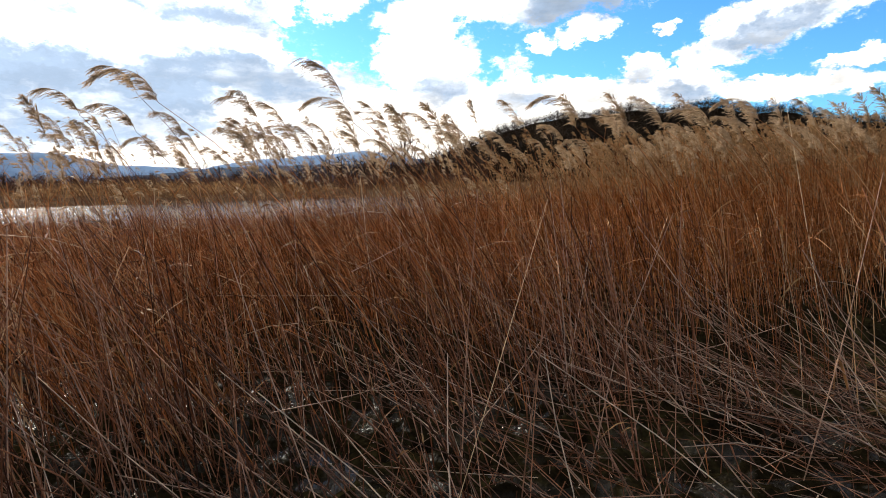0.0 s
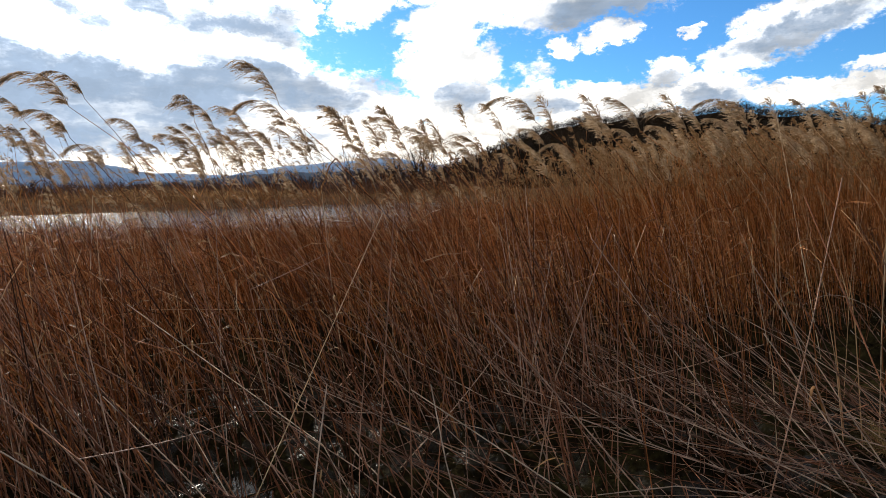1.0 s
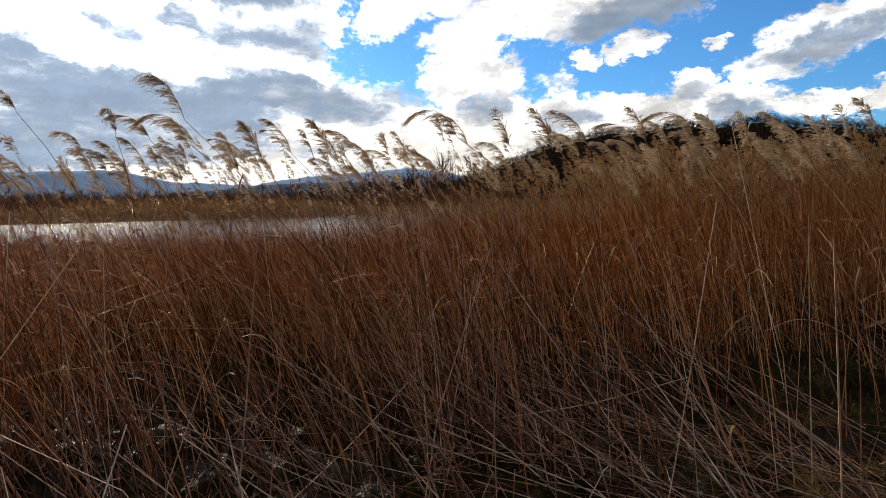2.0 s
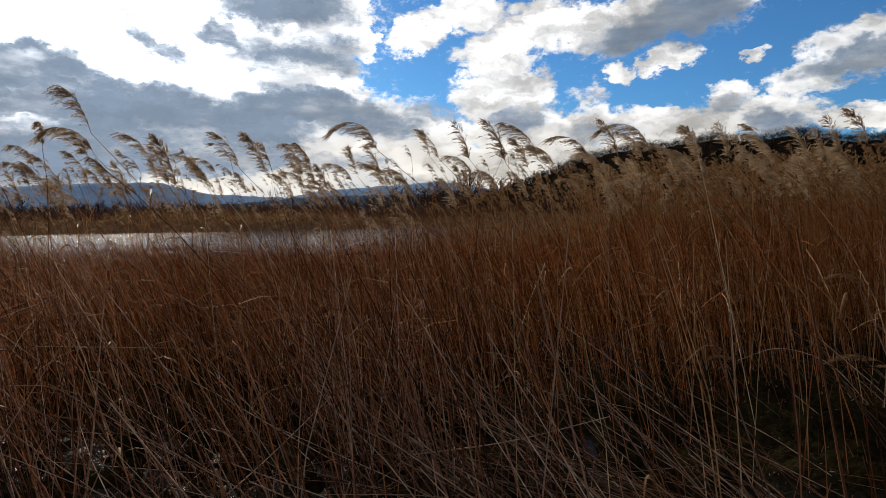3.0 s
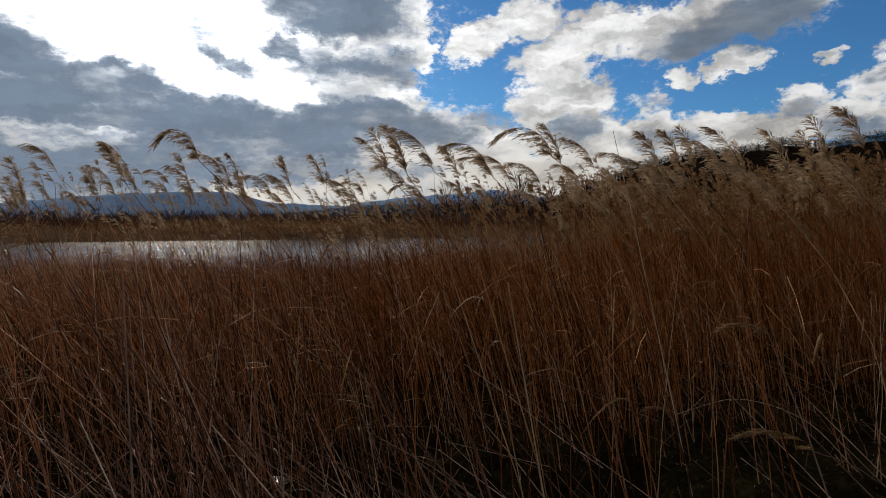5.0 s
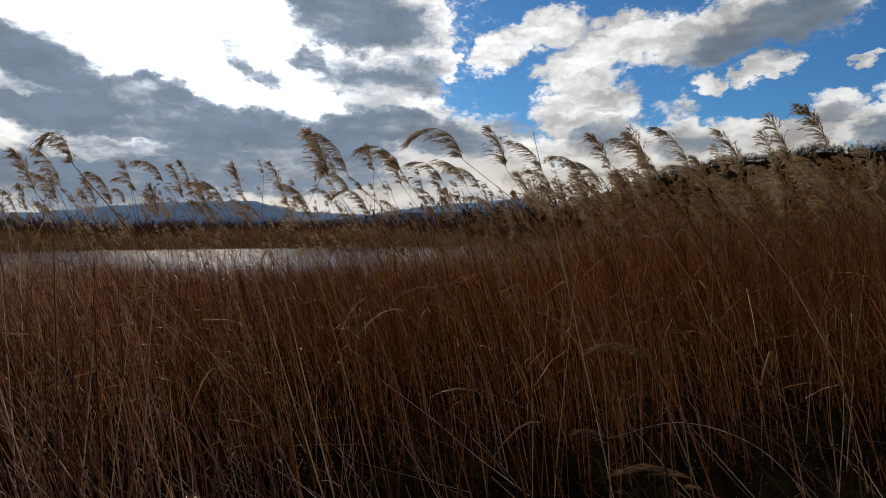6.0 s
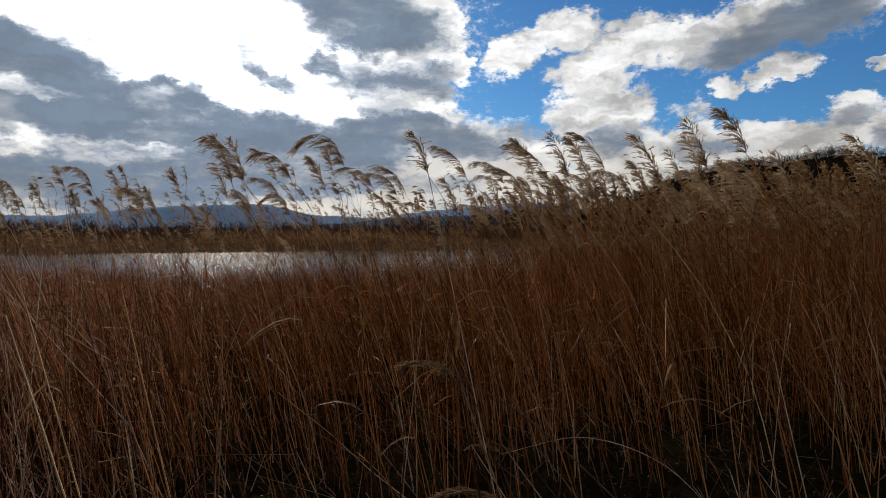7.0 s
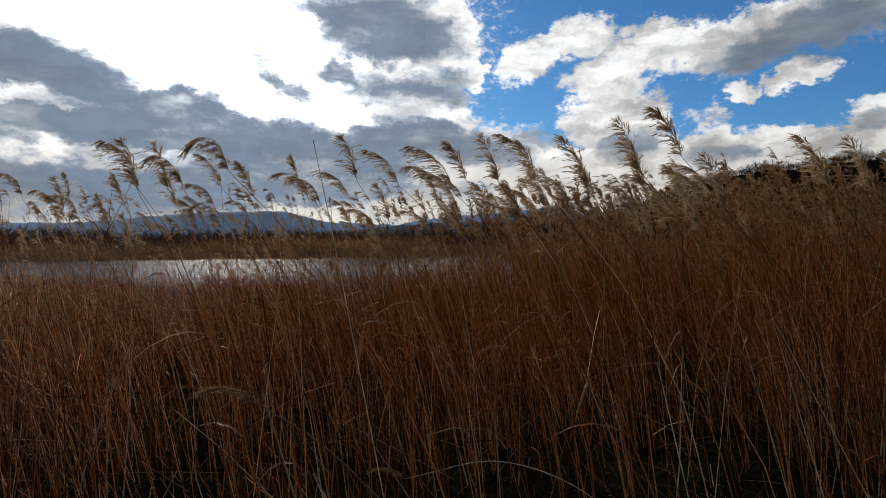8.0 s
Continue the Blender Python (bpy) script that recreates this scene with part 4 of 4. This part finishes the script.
def lying(n, test, box, low, high, tilt, length, radius, seed, k=3, rise=0.0, aim=0.9):
    """Fallen stems: they start low among the others and lie at all angles, most of them flat."""
    g = np.random.default_rng(seed)
    x, y = place(n, test, box)
    a = g.normal(np.pi * 0.95, aim, n)
    e = np.abs(g.normal(rise, tilt, n))
    L = g.uniform(*length, n)
    d = np.stack([np.cos(a) * np.cos(e), np.sin(a) * np.cos(e), np.sin(e)], -1)
    s = np.linspace(0, 1, k)
    base = np.stack([x, y, np.maximum(land(x, y), 0) + g.uniform(low, high, n)], -1)
    sag = g.uniform(-0.02, 0.12, n)
    P = base[:, None] + L[:, None, None] * d[:, None] * s[None, :, None]
    P[:, :, 2] -= (sag * L)[:, None] * (s ** 2)[None]
    P[:, 1:, :2] += g.normal(0, 0.01, (n, k - 1, 2))
    P[:, :, 2] = np.maximum(P[:, :, 2], np.maximum(land(P[:, :, 0], P[:, :, 1]), 0.0) + 0.006)
    r = g.uniform(*radius, n)
    return tube_arrays(P, r[:, None] * (1 - 0.45 * s)[None])


litter = tagged(new("reed_litter"), "tangled pale fallen reed stems lying over the wet ground", "reeds", kind="stuff")
V, F = lying(1150, lambda x, y: ramp01(offset(x, y), 0.7, 1.5) * (offset(x, y) < 7) * (0.35 + 0.65 * ramp01(x, -1.5, 1.5)) * (1 - 0.5 * ramp01(x, 3.0, 4.2)) * (1 - 0.85 * ramp01(y, 2.9, 3.5)) * clumps(y, x) * bare(x, y), (-8, 9, -1, 11), 0.0, 0.12, 0.14, (0.3, 1.1), (0.0018, 0.0036), 51)
part("flat_stems", array_mesh("flat_stems", V, F, NEAR_STEM), litter, kind="stuff")
V, F = lying(620, lambda x, y: ramp01(offset(x, y), 0.8, 1.6) * (offset(x, y) < 5.5) * (0.25 + 0.75 * ramp01(x, -1.0, 1.0)) * (1 - 0.35 * ramp01(x, 3.0, 4.2)) * (1 - 0.88 * ramp01(y, 2.8, 3.4)) * clumps(y, x) * bare(x, y), (-6, 8, -1, 9), 0.0, 0.06, 0.28, (0.7, 1.6), (0.0026, 0.0048), 52, 4, 0.62, 0.5)
part("pale_stems", array_mesh("pale_stems", V, F, STEM_PALE), litter, kind="stuff")

# snapped tops caught among the standing stems
g = np.random.default_rng(57)
n = 6500
x, y = place(n, lambda x, y: tufts(x, y) * ramp01(offset(x, y), 2.4, 4.0) * (offset(x, y) < 9) * dry(x, y) * (1 - 0.5 * eastness(x, y)), (-12, 7, 0, 13))
P0 = np.stack([x, y, land(x, y) + np.clip(1.75 - 0.07 * offset(x, y), 0.8, 1.4) * g.uniform(0.35, 0.95, n)], -1)
a, e, ln = g.uniform(0, 2 * np.pi, n), g.normal(0.1, 0.55, n), g.uniform(0.12, 0.5, n)
way = np.stack([np.cos(a) * np.cos(e), np.sin(a) * np.cos(e), np.sin(e)], -1)
q = np.linspace(0, 1, 3)
P = P0[:, None] + ln[:, None, None] * (way[:, None] * q[None, :, None] + np.array([0, 0, -0.25]) * (q ** 2)[None, :, None])
V, F = tube_arrays(P, g.uniform(0.0018, 0.0036, n)[:, None] * (1 - 0.5 * q)[None])
part("snapped_stems", array_mesh("snapped_stems", V, F, STEM), litter, kind="stuff")

# chaff floating and lying over the wet hollow; its pale flecks double as glints
n = 6000
x, y = place(n, lambda x, y: ramp01(offset(x, y), 1.2, 2.0) * (1 - ramp01(offset(x, y), 4.0, 5.5)), (-3, 5, 0, 6))
a = g.uniform(0, 2 * np.pi, n)
way = np.stack([np.cos(a), np.sin(a), g.normal(0.1, 0.25, n)], -1)
P = np.stack([x, y, np.maximum(land(x, y), 0) + 0.006], -1)[:, None] + (g.uniform(0.006, 0.03, n)[:, None] * np.linspace(0, 1, 2)[None])[..., None] * way[:, None]
V, F = strand_arrays(P, g.uniform(0.0008, 0.0024, (n, 1)) * np.array([[1.0, 0.5]]), unit(np.cross(way, g.normal(0, 0.3, (n, 3)) + [0, 0, 1])))
part("chaff", array_mesh("chaff", V, F, STEM_PALE), litter, kind="stuff")

# stubble of stems broken off low over the wet hollow
n = 2900
x, y = place(n, lambda x, y: ramp01(offset(x, y), 1.0, 1.8) * (1 - ramp01(offset(x, y), 4.2, 6.0)) * (0.45 + 0.55 * ramp01(-x, -1.5, 1.0)) * bare(x, y), (-5, 5, -1, 6))
h = g.uniform(0.05, 0.38, n) ** 1.2
P0 = np.stack([x, y, land(x, y) - 0.04], -1)
way = np.concatenate([g.normal(-0.15, 0.45, (n, 1)), g.normal(0, 0.45, (n, 1)), np.ones((n, 1))], -1)
P = P0[:, None] + (h + 0.04)[:, None, None] * way[:, None] * np.linspace(0, 1, 2)[None, :, None]
V, F = tube_arrays(P, g.uniform(0.002, 0.0042, n)[:, None] * np.array([[1.0, 0.9]]))
part("stubble", array_mesh("stubble", V, F, NEAR_STEM), litter, kind="stuff")


# ---- single reeds before the sky ----
def reed_kind(seed, droop):
    """One tall reed with a bent stem, a flower head and hanging leaves; its height is about 2.3 m."""
    g = np.random.default_rng(seed)
    reed = tagged(new("reed"), "tall dry reed with a wind-blown feathery tan plume", "reed", "tall reeds")
    h = 2.05
    lean = np.array([[-0.22 - 0.28 * droop, g.normal(0, 0.05)]])
    P = reed_paths(np.zeros((1, 3)), np.array([h]), lean, np.array([g.uniform(0.7, 1.2)]), 9)
    s = np.linspace(0, 1, 9)
    P[:, 1:-1, :2] += g.normal(0, 0.006, (1, 7, 2))
    V, F = tube_arrays(P, (0.0040 * (1 - 0.62 * s))[None], 5)
    part("stem", array_mesh("stem", V, F, STEM), reed)
    size = g.uniform(0.33, 0.42)
    if droop < 0.3:
        # upright heads are shorter and fluffier
        V, F = plume(76, 8, size * 0.85, droop, seed + 5, 1.9, 1.9, 0.5)
    else:
        V, F = plume(88, 12, size, droop, seed + 5, 1.0, 1.1, 0.6 + 0.5 * droop)
    V = V + P[0, -1]
    top = V[np.argmax(V[:, 2])].copy()
    part("plume", array_mesh("plume", V, F, PLUME), reed)
    for j in range(2):
        V, F = blades(P, 1, 0.36, seed * 7 + j, 0.008)
        part("leaf", array_mesh("leaf", V, F, LEAF), reed)
    return reed, top


DROOPS = (0.5, 0.78, 0.2, 0.6, 0.35, 0.08, 0.7, 0.28, 0.45, 0.15)
KINDS = [reed_kind(100 + i, d) for i, d in enumerate(DROOPS)]
# tops of the tallest reeds in metres, and how far their heads droop
TOPS = [(-1.22, 2.60, 2.46, 0.5), (-1.02, 2.42, 2.18, 0.78), (-2.04, 1.93, 2.28, 0.78), (-2.99, 3.27, 2.59, 0.7), (-2.12, 3.58, 2.38, 0.7), (-3.33, 3.07, 2.39, 0.7),
        (0.48, 2.96, 2.24, 0.78), (0.87, 4.70, 2.53, 0.15), (-0.06, 7.6, 2.9, 0.08), (-0.39, 5.94, 2.48, 0.2), (-0.92, 5.29, 2.44, 0.35), (-1.07, 3.99, 2.38, 0.35)]
TOPS += [(1.35, 3.89, 2.37, 0.45), (2.15, 3.83, 2.31, 0.78), (3.13, 4.21, 2.28, 0.45), (3.37, 5.06, 2.47, 0.35), (3.14, 6.34, 2.65, 0.28), (3.72, 5.08, 2.44, 0.2),
         (4.10, 5.43, 2.48, 0.15), (4.24, 5.23, 2.60, 0.28), (4.55, 4.94, 2.28, 0.15), (1.15, 4.18, 2.44, 0.2), (1.75, 3.87, 2.25, 0.7), (2.34, 5.19, 2.45, 0.45)]
TOPS += [(2.88, 5.30, 2.49, 0.28), (3.21, 5.21, 2.52, 0.15), (0.30, 5.69, 2.60, 0.35), (1.32, 5.00, 2.39, 0.28), (2.13, 5.18, 2.57, 0.2), (4.08, 7.54, 2.68, 0.15),
         (4.09, 5.17, 2.55, 0.15), (-0.72, 4.60, 2.34, 0.6), (0.72, 5.15, 2.25, 0.6), (1.50, 5.33, 2.33, 0.7), (1.50, 5.82, 2.40, 0.5), (5.08, 5.63, 2.45, 0.2),
         (5.37, 5.56, 2.42, 0.15), (-1.9, 2.9, 2.05, 0.6), (-1.45, 3.1, 2.1, 0.45), (-2.6, 2.6, 2.2, 0.7)]
more = np.random.default_rng(31)
x, y = place(105, lambda x, y: ramp01(offset(x, y), 3.8, 4.8) * (offset(x, y) < 8) * dry(x, y) * (1 - 0.6 * ramp01(x, 3, 5)), (-8, 8, 0, 12))
for px, py in zip(x, y):
    TOPS.append((px, py, more.normal(2.16, 0.15), more.choice(DROOPS if px < 2.5 else (0.2, 0.35, 0.08, 0.28, 0.15))))
# denser stands at the lake corner and where the bank bends
for count, box, mean in ((38, (-5.5, 0.2, 2.4, 6.5), 2.12), (24, (2.3, 4.7, 4.9, 7.2), 2.25)):
    x, y = place(count, lambda x, y: ramp01(offset(x, y), 3.0, 4.0) * dry(x, y), box)
    for px, py in zip(x, y):
        TOPS.append((px, py, more.normal(mean, 0.12), more.choice((0.2, 0.35, 0.5, 0.6, 0.28, 0.45, 0.15))))
used = set()
for tx, ty, tz, droop in TOPS:
    j = DROOPS.index(droop)
    reed, top = KINDS[j]
    turn = more.normal(0, 10)
    g0 = float(land(tx + 0.6, ty)) - 0.03
    sc = (tz - g0) / top[2]
    m0 = pose(0, 0, 0, 0, 0, turn)
    off = m0 @ Vector(top * sc)
    m = pose(tx - off.x, ty - off.y, g0, 0, 0, turn) @ Matrix.Scale(sc, 4)
    if j not in used:
        used.add(j)
        reed.matrix_basis = m
    else:
        c = copy_thing(reed, m)
        c.scale = (sc, sc, sc)


# ---- single stems that stand out ----
def single_stem(name, label, pts, radius, mat, tip=0.5, category="reed stem", group=""):
    """One bare stem through a few points, with nodes along it like real cane."""
    P = np.array(pts, float)
    t = np.linspace(0, len(P) - 1, 17)
    i = np.minimum(np.floor(t).astype(int), len(P) - 2)
    m = np.gradient(P, axis=0)
    u = (t - i)[:, None]
    C = (2 * u ** 3 - 3 * u ** 2 + 1) * P[i] + (u ** 3 - 2 * u ** 2 + u) * m[i] + (-2 * u ** 3 + 3 * u ** 2) * P[i + 1] + (u ** 3 - u ** 2) * m[i + 1]
    s = np.linspace(0, 1, 17)
    r = radius * (1 - (1 - tip) * s)
    r[4::4] *= 1.3
    V, F = tube_arrays(C[None], r[None], 6)
    return tagged(new(name, array_mesh(name, V, F, mat)), label, category, group)


def fallen(a, b, sag=0.02, radius=0.0036, label="pale dry reed stem fallen across the others"):
    a, b = np.array(a, float), np.array(b, float)
    mid = (a + b) / 2 + [0.01, 0.012, -sag]
    return single_stem("fallen_reed", label, [a, mid, b], radius, STEM_PALE, group="fallen reeds")


fallen((1.62, 4.0, 0.12), (2.60, 4.01, 1.093), 0.015)
fallen((0.97, 2.53, 0.40), (1.977, 2.45, 0.70), 0.03)
fallen((-0.19, 1.94, 0.06), (0.48, 2.61, 0.663), 0.02)
fallen((-0.66, 1.43, 1.22), (-0.379, 1.717, 1.351), 0.0, 0.0017)
fallen((-0.71, 0.43, 0.95), (-0.257, 0.397, 1.078), 0.01, 0.0016)
fallen((0.30, 4.25, 0.85), (0.897, 3.843, 0.948), -0.02, 0.0024)
fallen((1.27, 4.64, 0.95), (1.673, 4.075, 1.289), 0.01, 0.0026)
fallen((0.45, 2.25, 0.06), (1.05, 2.95, 0.42), 0.04)
fallen((1.9, 2.3, 0.08), (1.15, 3.1, 0.75), 0.05)
fallen((2.4, 2.6, 0.06), (1.5, 3.2, 0.9), 0.06)
fallen((3.9, 2.7, 0.1), (3.1, 3.2, 0.95), 0.04)

standing = "thin bare reed stem standing alone"
single_stem("bare_reed", standing, [(-0.45, -0.56, 0.1), (-0.18, -0.07, 0.8), (0.12, 0.42, 1.59)], 0.0017, STEM, 0.4, group="bare reeds")
single_stem("bare_reed", standing, [(2.40, 0.60, 0.05), (2.24, 0.70, 0.8), (2.09, 0.78, 1.67)], 0.0031, NEAR_STEM, 0.5, group="bare reeds")
single_stem("bare_reed", standing, [(1.95, 0.70, 0.05), (1.68, 0.88, 0.8), (1.41, 1.05, 1.60)], 0.0031, NEAR_STEM, 0.5, group="bare reeds")
single_stem("bare_reed", standing, [(1.58, 1.58, 0.03), (1.65, 1.47, 0.8), (1.72, 1.38, 1.66)], 0.0031, NEAR_STEM, 0.5, group="bare reeds")
single_stem("bare_reed", standing, [(2.0, 0.97, 0.05), (1.82, 0.74, 0.8), (1.63, 0.5, 1.6)], 0.0030, NEAR_STEM, 0.5, group="bare reeds")
single_stem("bare_reed", standing, [(3.20, 3.98, 0.05), (2.84, 3.99, 1.68), (2.70, 3.99, 2.29)], 0.0030, STEM, 0.5, group="bare reeds")
single_stem("bare_reed", "thin dry reed stem bowed in a wide arch", [(-0.55, 4.6, 0.75), (0.065, 4.321, 1.034), (0.65, 4.2, 0.9), (1.1, 4.1, 0.6)], 0.0020, STEM, 0.5, group="bare reeds")


def nodding_reed(pts, size, turn):
    """A reed bent over so far that its flower head hangs among the stems."""
    reed = tagged(new("bent_reed"), "bent dry reed with its tan plume hanging low", "reed", "bent reeds")
    ob = single_stem("stem", "", pts, 0.0034, STEM_PALE, 0.45)
    for key in ("label", "category", "group"):
        if key in ob:
            del ob[key]
    ob.parent = reed
    V, F = plume(90, 8, size, 0.9, int(turn * 10) + 300, 0.8)
    c, s = math.cos(radians(turn)), math.sin(radians(turn))
    V = np.stack([V[:, 0] * c - V[:, 1] * s, V[:, 0] * s + V[:, 1] * c, V[:, 2] * 0.5], -1) + np.array(pts[-1])
    part("plume", array_mesh("plume", V, F, FIELD_PLUME), reed)
    return reed


nodding_reed([(4.70, 2.98, 0.08), (4.10, 2.94, 0.66), (3.55, 2.90, 1.16), (3.26, 2.87, 1.33)], 0.22, 10)
nodding_reed([(4.2, 2.9, 0.1), (3.92, 2.92, 0.55), (3.62, 2.94, 0.80), (3.45, 2.95, 0.86)], 0.34, 4)
nodding_reed([(4.3, 4.72, 0.1), (3.95, 4.61, 0.45), (3.52, 4.47, 0.60), (3.10, 4.20, 0.55)], 0.22, 6)


def curled_leaf(root, rise, reach, drop, width, turn):
    """A broad dry leaf that rises from its root, curls over and hangs."""
    s = np.linspace(0, 1, 9)
    c, si = math.cos(radians(turn)), math.sin(radians(turn))
    out = reach * np.sin(s * math.pi * 0.62)
    up = rise * np.sin(s * math.pi * 0.9) - drop * s ** 3
    P = np.array(root) + np.stack([out * c, out * si, up], -1)
    W = width * np.array([0.5, 0.9, 1.0, 1.0, 0.95, 0.85, 0.65, 0.4, 0.05])
    V, F = ribbon_arrays(P[None], W[None], np.array([[-si, c, 0.15]]))
    return tagged(new("curled_leaf", array_mesh("curled_leaf", V, F, LEAF)), "broad pale dry reed leaf curled over", "leaf", "curled leaves")


for root, rise, reach, drop, width, turn in (((-2.25, 2.12, 0.02), 0.28, 0.10, 0.02, 0.014, 10), ((3.93, 4.46, 0.86), 0.2, 0.08, 0.0, 0.013, 30), ((2.84, 4.17, 1.08), 0.2, 0.05, 0.0, 0.012, 80),
                                             ((2.2, 2.2, 0.35), 0.22, 0.12, 0.1, 0.011, 200), ((0.2, 2.0, 0.3), 0.2, 0.12, 0.12, 0.010, 150)):
    curled_leaf(root, rise, reach, drop, width, turn)


def sedge_tuft(px, py, size, seed):
    """A low clump of fine yellow blades that arch outwards from one root."""
    g = np.random.default_rng(seed)
    n = 150
    a, up = g.uniform(0, 2 * np.pi, n), g.uniform(0.5, 2.2, n)
    root = np.stack([g.normal(0, 0.10, n), g.normal(0, 0.10, n), np.zeros(n)], -1) * size
    way = unit(np.stack([np.cos(a), np.sin(a), up], -1))
    q = np.linspace(0, 1, 4)
    ln = size * g.uniform(0.4, 1.1, n)
    P = root[:, None] + ln[:, None, None] * (way[:, None] * q[None, :, None] + np.array([-0.1, 0, -0.55]) * (q ** 2)[None, :, None])
    P[:, :, 2] = np.maximum(P[:, :, 2], -0.02 + 0.03 * q[None])
    V, F = strand_arrays(P, g.uniform(0.0012, 0.0026, (n, 1)) * np.array([[0.8, 1.0, 0.7, 0.15]]), unit(np.cross(way, g.normal(0, 0.4, (n, 3)) + [0, 0, 1])))
    tuft = tagged(new("sedge_tuft", array_mesh("sedge_tuft", V, F, SEDGE)), "low tuft of yellow dry sedge on the bank", "sedge", "sedge tufts")
    tuft.matrix_basis = pose(px, py, float(land(px, py)) - 0.01)
    return tuft


for i, (px, py, size) in enumerate(((2.75, 2.55, 0.34), (3.0, 2.35, 0.30), (2.55, 2.25, 0.26), (3.2, 2.75, 0.30), (2.3, 2.05, 0.24), (2.85, 2.05, 0.26), (3.45, 2.4, 0.28))):
    sedge_tuft(px, py, size, 500 + i)
